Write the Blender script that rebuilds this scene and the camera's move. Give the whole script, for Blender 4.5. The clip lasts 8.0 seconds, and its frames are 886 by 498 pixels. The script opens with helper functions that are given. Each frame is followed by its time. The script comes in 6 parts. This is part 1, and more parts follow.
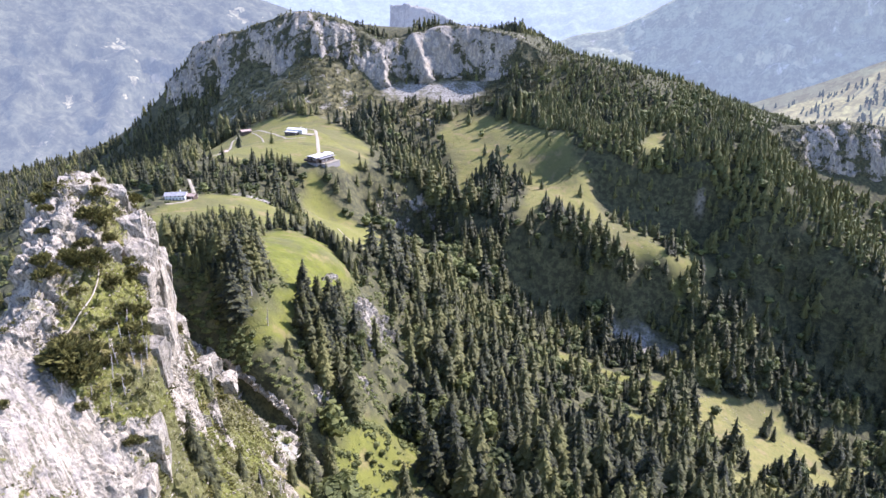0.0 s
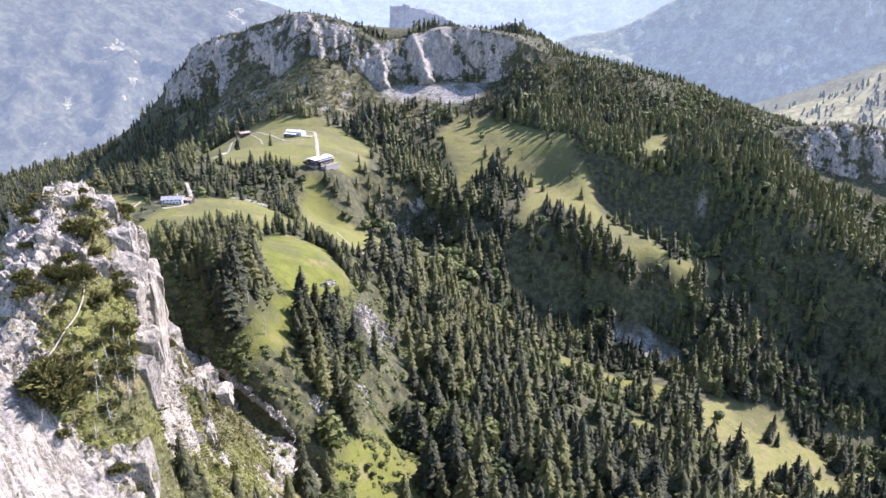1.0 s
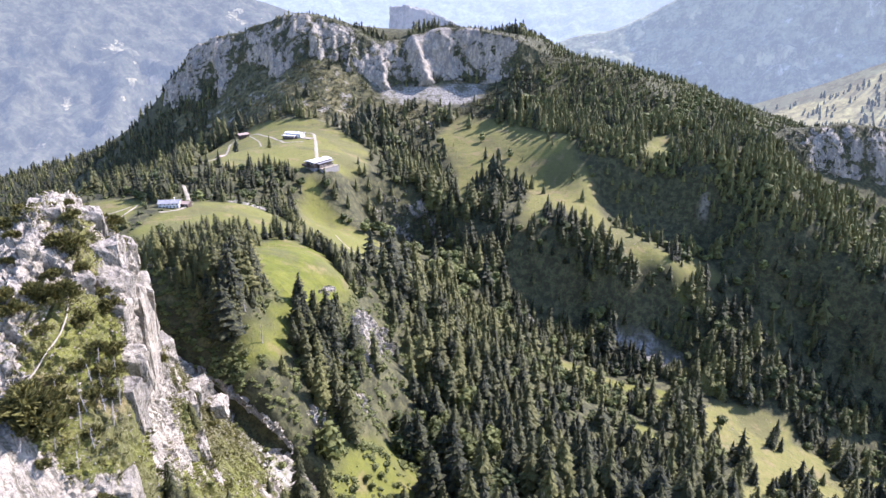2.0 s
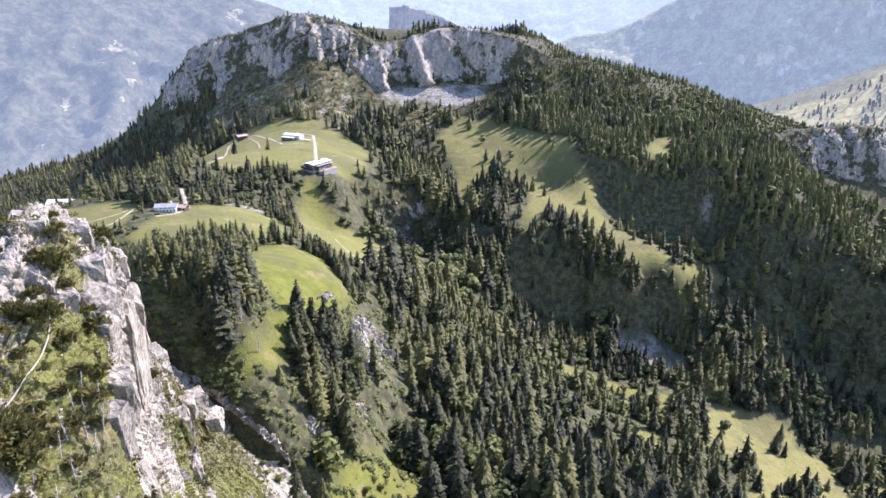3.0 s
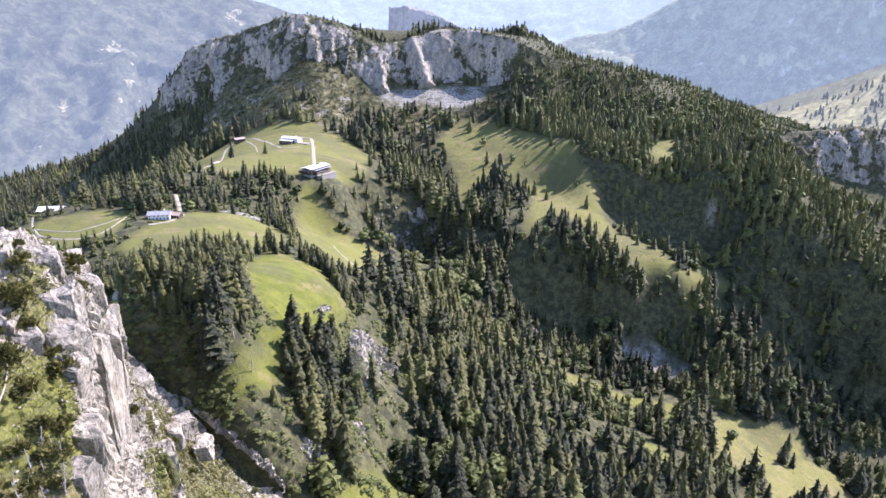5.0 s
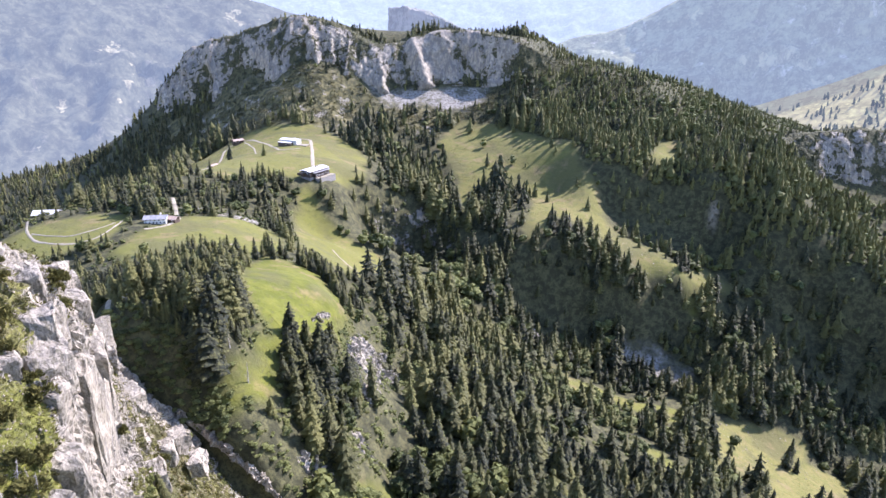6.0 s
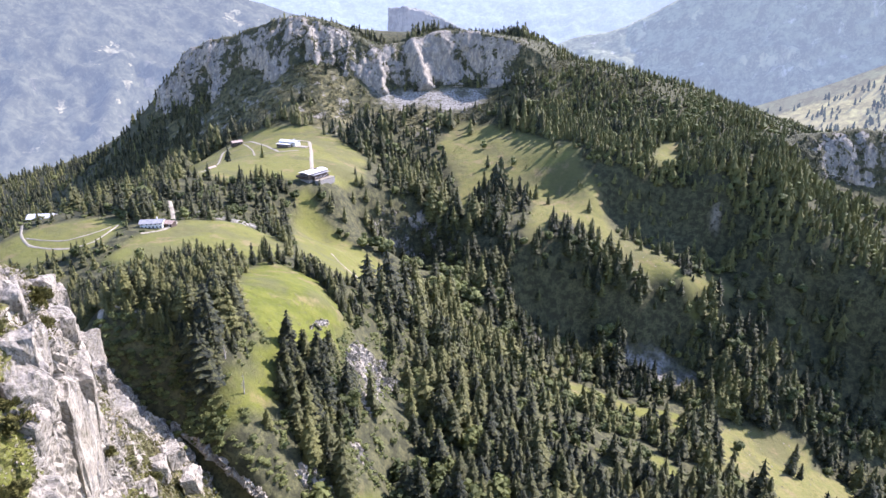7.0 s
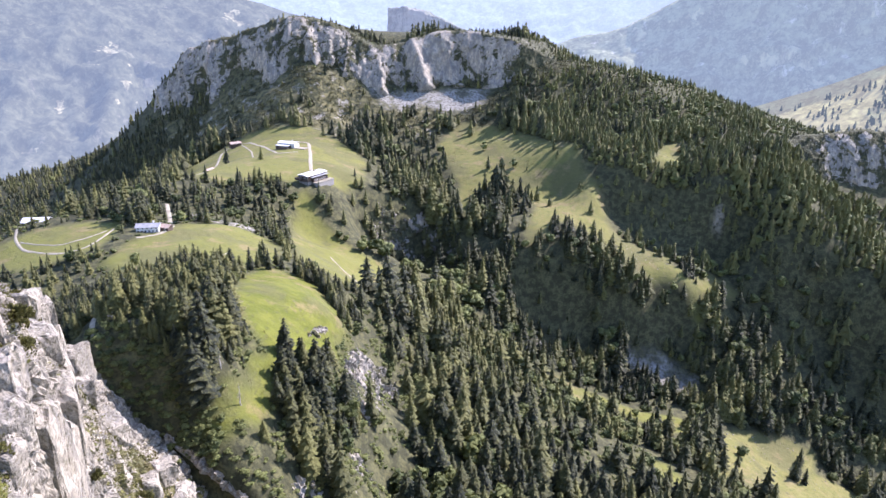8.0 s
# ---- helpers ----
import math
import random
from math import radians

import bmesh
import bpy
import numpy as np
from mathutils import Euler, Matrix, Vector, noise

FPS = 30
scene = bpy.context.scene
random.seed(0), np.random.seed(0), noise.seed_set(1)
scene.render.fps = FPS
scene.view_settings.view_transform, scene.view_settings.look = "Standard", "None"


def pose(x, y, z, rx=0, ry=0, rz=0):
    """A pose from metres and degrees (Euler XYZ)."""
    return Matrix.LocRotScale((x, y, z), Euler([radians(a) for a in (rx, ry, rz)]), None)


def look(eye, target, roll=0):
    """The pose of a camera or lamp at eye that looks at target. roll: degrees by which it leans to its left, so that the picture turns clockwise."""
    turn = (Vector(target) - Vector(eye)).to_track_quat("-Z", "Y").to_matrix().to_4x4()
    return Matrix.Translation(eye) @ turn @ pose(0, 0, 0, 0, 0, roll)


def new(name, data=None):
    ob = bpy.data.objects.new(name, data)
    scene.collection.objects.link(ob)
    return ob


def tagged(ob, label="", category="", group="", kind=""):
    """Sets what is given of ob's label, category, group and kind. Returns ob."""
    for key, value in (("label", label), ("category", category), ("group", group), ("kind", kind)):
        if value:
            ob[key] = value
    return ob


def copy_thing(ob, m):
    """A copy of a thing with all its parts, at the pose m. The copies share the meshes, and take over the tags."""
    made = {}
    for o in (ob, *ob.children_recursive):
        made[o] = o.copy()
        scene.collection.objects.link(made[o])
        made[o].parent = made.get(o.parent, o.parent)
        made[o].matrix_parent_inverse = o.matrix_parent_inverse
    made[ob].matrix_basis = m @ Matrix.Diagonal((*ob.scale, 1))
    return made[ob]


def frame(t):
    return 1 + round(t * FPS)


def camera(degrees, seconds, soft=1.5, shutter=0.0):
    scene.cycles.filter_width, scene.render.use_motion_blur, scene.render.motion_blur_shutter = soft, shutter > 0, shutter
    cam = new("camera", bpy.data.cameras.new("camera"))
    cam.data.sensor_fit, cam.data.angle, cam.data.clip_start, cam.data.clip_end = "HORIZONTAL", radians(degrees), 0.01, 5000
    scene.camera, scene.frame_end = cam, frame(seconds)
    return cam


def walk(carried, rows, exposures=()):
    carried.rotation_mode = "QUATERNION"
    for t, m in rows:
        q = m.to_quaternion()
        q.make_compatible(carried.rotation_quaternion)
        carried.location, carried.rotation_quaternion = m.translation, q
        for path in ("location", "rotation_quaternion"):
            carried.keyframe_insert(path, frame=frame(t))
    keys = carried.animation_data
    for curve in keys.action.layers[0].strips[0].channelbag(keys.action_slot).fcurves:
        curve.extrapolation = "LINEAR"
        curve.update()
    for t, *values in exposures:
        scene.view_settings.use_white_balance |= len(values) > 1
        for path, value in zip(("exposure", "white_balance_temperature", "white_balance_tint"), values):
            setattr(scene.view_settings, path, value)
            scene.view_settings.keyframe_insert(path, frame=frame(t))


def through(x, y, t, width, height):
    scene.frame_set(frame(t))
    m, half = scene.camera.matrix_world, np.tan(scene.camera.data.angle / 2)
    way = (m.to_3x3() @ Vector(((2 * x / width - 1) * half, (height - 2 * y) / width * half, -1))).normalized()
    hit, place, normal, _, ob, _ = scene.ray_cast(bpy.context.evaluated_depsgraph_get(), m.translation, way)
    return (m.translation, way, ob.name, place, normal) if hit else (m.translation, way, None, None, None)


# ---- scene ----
# The camera: a drone that flies level and straight ahead along the mountain side
cam = camera(66.32, 8.0)
METRES, EYE, TILT, LEAN, TURN = 36.0, 400.0, -20.5, 0.0, 0.0
AHEAD = 2.1303
ROWS = [
    (0.0, 0.0, 0.0, 0.0, 0.0, 0.0, -0.0),
    (0.5, -0.0059, 0.0436, 0.0425, -0.01, 0.014, 0.02),
    (1.0, -0.0124, 0.0872, 0.0852, -0.014, 0.042, 0.03),
    (1.5, -0.0181, 0.1304, 0.1276, -0.023, 0.061, 0.04),
    (3.0, -0.0343, 0.2627, 0.258, -0.038, 0.066, 0.09),
    (3.5, -0.04, 0.3069, 0.3011, -0.042, 0.061, 0.11),
    (4.0, -0.0449, 0.3513, 0.3455, -0.042, 0.056, 0.12),
    (4.5, -0.0515, 0.3955, 0.3897, -0.052, 0.066, 0.12),
    (6.0, -0.0676, 0.5289, 0.5231, -0.075, 0.07, 0.16),
    (6.5, -0.0727, 0.5733, 0.5678, -0.085, 0.075, 0.17),
    (7.0, -0.0786, 0.6183, 0.6136, -0.089, 0.066, 0.18),
    (7.5, -0.086, 0.6651, 0.6564, -0.089, 0.056, 0.19),
    (8.0, -0.0921, 0.7112, 0.6965, -0.099, 0.056, 0.21),
]
walk(cam, [(t, pose(0, 0, EYE, TILT, LEAN, TURN) @ pose(METRES * x, METRES * AHEAD * y, METRES * z, 90 + pitch, roll, yaw)) for t, x, y, z, yaw, pitch, roll in ROWS],
     exposures=[(0.0, 1.38, 5860, 29.0), (8.0, 1.38, 5860, 29.0)])

# Daylight: a high sun ahead and to the right, under a clear, slightly hazy sky
SUN_AZIMUTH, SUN_HEIGHT = 54.0, 41.0
world = bpy.data.worlds.new("sky")
scene.world = world
world.use_nodes = True
sky = world.node_tree.nodes.new("ShaderNodeTexSky")
sky.sky_type, sky.sun_disc = "NISHITA", False
sky.sun_elevation, sky.sun_rotation = radians(SUN_HEIGHT), radians(SUN_AZIMUTH)
sky.altitude, sky.air_density, sky.dust_density = 1500, 1.2, 0.8
world.node_tree.nodes["Background"].inputs[1].default_value = 0.15
world.node_tree.links.new(sky.outputs[0], world.node_tree.nodes["Background"].inputs[0])
TO_SUN = Vector((math.sin(radians(SUN_AZIMUTH)) * math.cos(radians(SUN_HEIGHT)), math.cos(radians(SUN_AZIMUTH)) * math.cos(radians(SUN_HEIGHT)), math.sin(radians(SUN_HEIGHT))))
sun = new("sun", bpy.data.lights.new("sun", "SUN"))
sun.data.energy, sun.data.angle, sun.data.color = 4.95, radians(0.55), (1.0, 0.935, 0.845)
sun.matrix_world = look(TO_SUN * 3000, (0, 0, 0))


# ---------- materials ----------
class Shader:
    """A node material, put together with short calls."""

    def __init__(self, name):
        self.mat = bpy.data.materials.new(name)
        self.mat.use_nodes = True
        self.tree = self.mat.node_tree
        self.tree.nodes.clear()
        self.coord = self.tree.nodes.new("ShaderNodeNewGeometry")

    def node(self, kind, **sockets):
        n = self.tree.nodes.new(kind)
        for key, value in sockets.items():
            self.plug(n.inputs[key.replace("_", " ")], value)
        return n

    def plug(self, socket, value):
        if isinstance(value, bpy.types.NodeSocket):
            self.tree.links.new(value, socket)
        elif value is not None:
            socket.default_value = (*value, 1) if isinstance(value, tuple) and len(value) == 3 and socket.type == "RGBA" else value

    def noise(self, scale, detail=4.0, rough=0.55, stretch=None, warp=0.0, along=None):
        where = self.coord.outputs["Position"]
        if along:
            e = Vector(along).normalized()
            f = e.cross((0, 0, 1)).normalized()
            g = e.cross(f)
            xyz = self.tree.nodes.new("ShaderNodeCombineXYZ")
            for k, (axis, gain) in enumerate(((f, 1.0), (g, 1.0), (e, 0.1))):
                d = self.node("ShaderNodeVectorMath", Vector=where)
                d.operation = "DOT_PRODUCT"
                d.inputs[1].default_value = axis * gain
                self.tree.links.new(d.outputs["Value"], xyz.inputs[k])
            where = xyz.outputs[0]
        if stretch:
            m = self.node("ShaderNodeMapping", Vector=where)
            m.inputs["Scale"].default_value = stretch
            where = m.outputs[0]
        n = self.node("ShaderNodeTexNoise", Vector=where, Scale=scale, Detail=detail, Roughness=rough, Distortion=warp)
        return n.outputs["Fac"]

    def cells(self, scale, feature="DISTANCE_TO_EDGE", stretch=None):
        where = self.coord.outputs["Position"]
        if stretch:
            m = self.node("ShaderNodeMapping", Vector=where)
            m.inputs["Scale"].default_value = stretch
            where = m.outputs[0]
        n = self.tree.nodes.new("ShaderNodeTexVoronoi")
        n.feature = feature
        self.plug(n.inputs["Vector"], where)
        self.plug(n.inputs["Scale"], scale)
        return n.outputs["Distance"]

    def attribute(self, name):
        n = self.tree.nodes.new("ShaderNodeAttribute")
        n.attribute_name = name
        return n.outputs["Fac"]

    def band(self, value, low, high, to_low=0.0, to_high=1.0):
        n = self.node("ShaderNodeMapRange", Value=value)
        n.interpolation_type = "SMOOTHSTEP"
        for key, v in zip(("From Min", "From Max", "To Min", "To Max"), (low, high, to_low, to_high)):
            self.plug(n.inputs[key], v)
        return n.outputs[0]

    def sums(self, a, b, how="MULTIPLY"):
        n = self.tree.nodes.new("ShaderNodeMath")
        n.operation, n.use_clamp = how, False
        self.plug(n.inputs[0], a)
        self.plug(n.inputs[1], b)
        return n.outputs[0]

    def mix(self, factor, a, b, how="MIX"):
        n = self.tree.nodes.new("ShaderNodeMix")
        n.data_type, n.blend_type = "RGBA", how
        self.plug(n.inputs[0], factor)
        self.plug(n.inputs[6], a)
        self.plug(n.inputs[7], b)
        return n.outputs[2]

    def done(self, colour, rough=0.9, bump=None, depth=0.3, through=0.0, metal=0.0, gloss=0.25):
        p = self.node("ShaderNodeBsdfPrincipled", Base_Color=colour, Roughness=rough, Metallic=metal)
        p.inputs["Specular IOR Level"].default_value = gloss
        if bump is not None:
            b = self.node("ShaderNodeBump", Height=bump, Distance=depth, Strength=1.0)
            self.tree.links.new(b.outputs[0], p.inputs["Normal"])
        out = p.outputs[0]
        if through:
            t = self.node("ShaderNodeBsdfTranslucent", Color=colour)
            m = self.node("ShaderNodeMixShader", Fac=through)
            self.tree.links.new(out, m.inputs[1])
            self.tree.links.new(t.outputs[0], m.inputs[2])
            out = m.outputs[0]
        o = self.tree.nodes.new("ShaderNodeOutputMaterial")
        self.tree.links.new(out, o.inputs[0])
        return self.mat


def limestone(s, joints=True):
    """Pale weathered limestone: colour and relief sockets."""
    big, mid, fine = s.noise(0.035, 5), s.noise(0.22, 6, 0.62), s.noise(1.6, 5, 0.65)
    streak = s.noise(0.5, 5, 0.6, stretch=(1.0, 1.0, 0.12))
    c = s.mix(s.band(mid, 0.3, 0.68), (0.21, 0.183, 0.138), (0.46, 0.412, 0.32))
    c = s.mix(s.band(big, 0.38, 0.65, 0.0, 0.55), c, (0.275, 0.25, 0.21))
    c = s.mix(s.band(streak, 0.5, 0.66, 0.0, 0.75), c, (0.14, 0.135, 0.13))
    stain = s.noise(0.09, 5, 0.65, stretch=(1.0, 1.0, 0.16))
    c = s.mix(s.band(stain, 0.5, 0.6, 0.0, 0.72), c, (0.12, 0.115, 0.10))
    olive = s.noise(0.13, 6, 0.7)
    c = s.mix(s.band(olive, 0.53, 0.66, 0.0, 0.6), c, (0.15, 0.135, 0.08))
    if joints:
        warp = s.node("ShaderNodeTexNoise", Vector=s.coord.outputs["Position"], Scale=0.25, Detail=4.0).outputs["Color"]
        bent = s.node("ShaderNodeVectorMath", Vector=s.coord.outputs["Position"])
        bent.operation = "MULTIPLY_ADD"
        s.plug(bent.inputs[0], warp)
        bent.inputs[1].default_value = (7.0, 7.0, 4.0)
        s.plug(bent.inputs[2], s.coord.outputs["Position"])
        edges = []
        for scale, stretch, width, weight in ((0.16, (1.0, 1.0, 0.35), 0.03, 0.45), (0.45, (0.6, 1.0, 1.3), 0.05, 0.25)):
            m = s.node("ShaderNodeMapping", Vector=bent.outputs[0])
            m.inputs["Scale"].default_value = stretch
            v = s.tree.nodes.new("ShaderNodeTexVoronoi")
            v.feature = "DISTANCE_TO_EDGE"
            s.plug(v.inputs["Vector"], m.outputs[0])
            v.inputs["Scale"].default_value = scale
            edges.append(s.band(v.outputs["Distance"], 0.0, 0.16))
            c = s.mix(s.sums(s.band(v.outputs["Distance"], 0.0, width, weight, 0.0), s.band(mid, 0.36, 0.56)), c, (0.075, 0.07, 0.058))
        runnel = s.noise(1.3, 5, 0.65, along=(0.55, -0.45, -0.7))
        c = s.mix(s.sums(s.band(runnel, 0.52, 0.565, 0.0, 0.92), s.band(big, 0.36, 0.5, 0.55, 1.0)), c, (0.098, 0.09, 0.06))
        pits = s.noise(0.7, 6, 0.75, stretch=(1.0, 1.0, 0.5))
        c = s.mix(s.band(pits, 0.56, 0.66, 0.0, 0.75), c, (0.14, 0.13, 0.115))
    c = s.mix(s.band(fine, 0.35, 0.7, 0.0, 0.35), c, (0.52, 0.468, 0.365))
    relief = s.sums(mid, s.sums(fine, 0.5), "ADD")
    if joints:
        relief = s.sums(relief, s.sums(s.sums(edges[0], 0.35), s.sums(runnel, -0.8), "ADD"), "ADD")
    return c, relief


def turf(s):
    """Alpine turf: dry and lush grass, with herbs and bare spots; the attribute lush tells how green."""
    big, mid, fine = s.noise(0.02, 4), s.noise(0.11, 5, 0.6), s.noise(0.9, 5, 0.7)
    dry = s.mix(s.band(mid, 0.35, 0.65), (0.185, 0.165, 0.058), (0.135, 0.135, 0.04))
    lush = s.mix(s.band(mid, 0.35, 0.65), (0.085, 0.1, 0.011), (0.128, 0.135, 0.02))
    c = s.mix(s.attribute("lush"), dry, lush)
    c = s.mix(s.band(big, 0.48, 0.6, 0.0, 0.65), c, (0.095, 0.092, 0.038))
    c = s.mix(s.band(s.noise(0.045, 5, 0.65), 0.54, 0.66, 0.0, 0.7), c, (0.20, 0.155, 0.075))
    c = s.mix(s.band(s.noise(0.3, 5, 0.7), 0.56, 0.7, 0.0, 0.6), c, (0.075, 0.082, 0.03))
    c = s.mix(s.band(fine, 0.52, 0.72, 0.0, 0.55), c, (0.07, 0.078, 0.024))
    c = s.mix(s.band(s.noise(0.55, 3, 0.6, stretch=(0.3, 0.3, 1.7)), 0.56, 0.66, 0.0, 0.55), c, (0.08, 0.082, 0.03))
    return c, s.sums(mid, s.sums(fine, 0.35), "ADD")


def ground_material():
    s = Shader("mountain_ground")
    grass, g_relief = turf(s)
    rock, r_relief = limestone(s, False)
    mid, fine = s.noise(0.16, 5, 0.6), s.noise(0.75, 5, 0.7)
    floor = s.mix(s.band(mid, 0.38, 0.64), (0.042, 0.043, 0.02), (0.105, 0.103, 0.044))
    floor = s.mix(s.band(fine, 0.46, 0.62, 0.0, 0.75), floor, (0.024, 0.026, 0.014))
    floor = s.mix(s.band(s.noise(1.6, 4, 0.7), 0.6, 0.7, 0.0, 0.6), floor, (0.15, 0.135, 0.095))
    scrub = s.mix(s.band(mid, 0.4, 0.6), (0.055, 0.057, 0.028), (0.15, 0.135, 0.06))
    scrub = s.mix(s.band(s.noise(0.06, 6, 0.75), 0.55, 0.63, 0.0, 0.85), scrub, (0.30, 0.28, 0.235))
    c = s.mix(s.attribute("scrub"), floor, scrub)
    c = s.mix(s.attribute("meadow"), c, grass)
    broken = s.sums(s.sums(s.attribute("scree"), s.band(s.noise(0.3, 5, 0.7), 0.32, 0.6)), s.band(s.noise(0.035, 4, 0.6), 0.4, 0.52, 0.25, 1.0))
    c = s.mix(broken, c, s.mix(s.band(fine, 0.3, 0.7), (0.24, 0.225, 0.195), (0.37, 0.35, 0.31)))
    steep = s.sums(s.attribute("rock"), s.band(mid, 0.32, 0.55))
    c = s.mix(steep, c, rock)
    return s.done(c, 0.95, s.sums(g_relief, s.sums(steep, r_relief), "ADD"), 1.1)


def wall_material():
    """The high walls: grey limestone under a broken cover of dark mountain pine and dull turf."""
    s = Shader("limestone_with_pine")
    rock, relief = limestone(s, False)
    streak = s.noise(0.16, 5, 0.65, stretch=(1.0, 1.0, 0.18))
    rock = s.mix(s.band(streak, 0.44, 0.62, 0.0, 0.7), rock, (0.17, 0.165, 0.15))
    clump, patch = s.noise(0.22, 5, 0.7), s.noise(0.035, 5, 0.65, warp=0.6)
    dull = s.mix(s.band(clump, 0.4, 0.6), (0.042, 0.047, 0.026), (0.095, 0.093, 0.045))
    edge = s.sums(s.attribute("green"), s.sums(s.sums(s.sums(clump, 0.5, "SUBTRACT"), 1.6), s.sums(s.sums(patch, 0.5, "SUBTRACT"), 3.4), "ADD"), "ADD")
    cover = s.band(edge, 0.36, 0.52)
    return s.done(s.mix(cover, rock, dull), 0.93, s.sums(relief, s.sums(clump, cover), "ADD"), 1.2)


def rock_material(name, green=True):
    s = Shader(name)
    rock, relief = limestone(s)
    if green:
        grass, g_relief = turf(s)
        bare = s.band(s.attribute("lush"), 0.2, 0.8, 0.8, 0.2)
        grass = s.mix(s.band(s.noise(0.45, 5, 0.7), 0.42, 0.56, 0.0, bare), grass, (0.088, 0.078, 0.036))
        grass = s.mix(s.band(s.noise(1.9, 4, 0.75), 0.57, 0.66, 0.0, 0.8), grass, (0.27, 0.245, 0.20))
        grass = s.mix(s.band(s.noise(0.9, 4, 0.7), 0.48, 0.62, 0.0, bare), grass, (0.045, 0.047, 0.018))
        edge = s.sums(s.attribute("green"), s.sums(s.sums(s.noise(0.55, 6, 0.7), 0.5, "SUBTRACT"), 1.5), "ADD")
        cover = s.band(edge, 0.42, 0.58)
        rock = s.mix(cover, rock, grass)
        relief = s.sums(s.sums(relief, s.sums(1.0, cover, "SUBTRACT")), s.sums(g_relief, cover), "ADD")
    return s.done(rock, 0.92, s.sums(relief, s.sums(s.noise(5.0, 4, 0.7), 0.3), "ADD"), 0.55)


def foliage(name, dark, light, through=0.3, clump=1.3, rough=0.75, gloss=0.1):
    """Leaves or needles: tint from tree to tree, light sprays, shade painted dark between the tufts, and relief that
    breaks up the sprays.
    """
    s = Shader(name)
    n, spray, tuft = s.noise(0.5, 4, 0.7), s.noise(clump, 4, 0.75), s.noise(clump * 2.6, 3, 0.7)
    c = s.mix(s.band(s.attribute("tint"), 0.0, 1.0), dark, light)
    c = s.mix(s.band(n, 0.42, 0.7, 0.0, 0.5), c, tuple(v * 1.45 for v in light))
    # hollows between tufts coloured darker, as the shade inside a crown
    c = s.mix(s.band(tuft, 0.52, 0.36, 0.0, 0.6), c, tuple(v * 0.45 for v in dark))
    return s.done(c, rough, s.sums(spray, s.sums(tuft, 0.4), "ADD"), 0.55, through=through, gloss=gloss)


def plain(name, a, b, scale=1.0, rough=0.8, metal=0.0, stretch=None):
    """A surface of one kind with grain and wear between two near colours."""
    s = Shader(name)
    n = s.noise(scale, 5, 0.6, stretch=stretch)
    c = s.mix(s.band(n, 0.3, 0.7), a, b)
    c = s.mix(s.band(s.noise(scale * 7, 4, 0.6), 0.5, 0.8, 0.0, 0.35), c, tuple(v * 0.6 for v in a))
    return s.done(c, rough, n, 0.03, metal=metal)


GROUND = ground_material()
ROCK = rock_material("limestone_with_turf")
WALL_ROCK = wall_material()
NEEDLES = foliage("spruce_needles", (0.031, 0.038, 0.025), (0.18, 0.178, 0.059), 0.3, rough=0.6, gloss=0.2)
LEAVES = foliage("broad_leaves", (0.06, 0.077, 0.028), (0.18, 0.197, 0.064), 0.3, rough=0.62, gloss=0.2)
PINE = foliage("mountain_pine_needles", (0.075, 0.076, 0.026), (0.19, 0.178, 0.056), 0.3)
PINE_FAR = foliage("high_mountain_pine", (0.055, 0.062, 0.034), (0.16, 0.155, 0.07), 0.25)
BARK = plain("bark", (0.075, 0.055, 0.04), (0.13, 0.105, 0.08), 2.0, 0.95, stretch=(1, 1, 0.2))
DEADWOOD = plain("grey_dead_wood", (0.26, 0.235, 0.21), (0.40, 0.375, 0.345), 2.0, 0.95, stretch=(1, 1, 0.2))
GRAVEL = plain("pale_gravel", (0.23, 0.205, 0.15), (0.34, 0.31, 0.24), 0.5, 0.97)
TIMBER = plain("dark_weathered_timber", (0.06, 0.045, 0.035), (0.12, 0.09, 0.07), 0.6, 0.85, stretch=(1, 1, 0.2))
RENDERED = plain("white_rendered_wall", (0.62, 0.60, 0.56), (0.76, 0.74, 0.70), 0.3, 0.9)
TIN_ROOF = plain("pale_metal_roof", (0.60, 0.60, 0.60), (0.72, 0.72, 0.71), 0.4, 0.5)
GREY_ROOF = plain("grey_shingle_roof", (0.20, 0.20, 0.21), (0.32, 0.32, 0.32), 0.6, 0.7)
BROWN_ROOF = plain("brown_shingle_roof", (0.28, 0.20, 0.16), (0.40, 0.32, 0.27), 0.6, 0.8)
GREY_STONE = plain("grey_rubble_stone", (0.24, 0.225, 0.20), (0.36, 0.34, 0.31), 0.8, 0.95)
GLASS = plain("dark_window_glass", (0.02, 0.025, 0.03), (0.035, 0.04, 0.05), 0.5, 0.08)


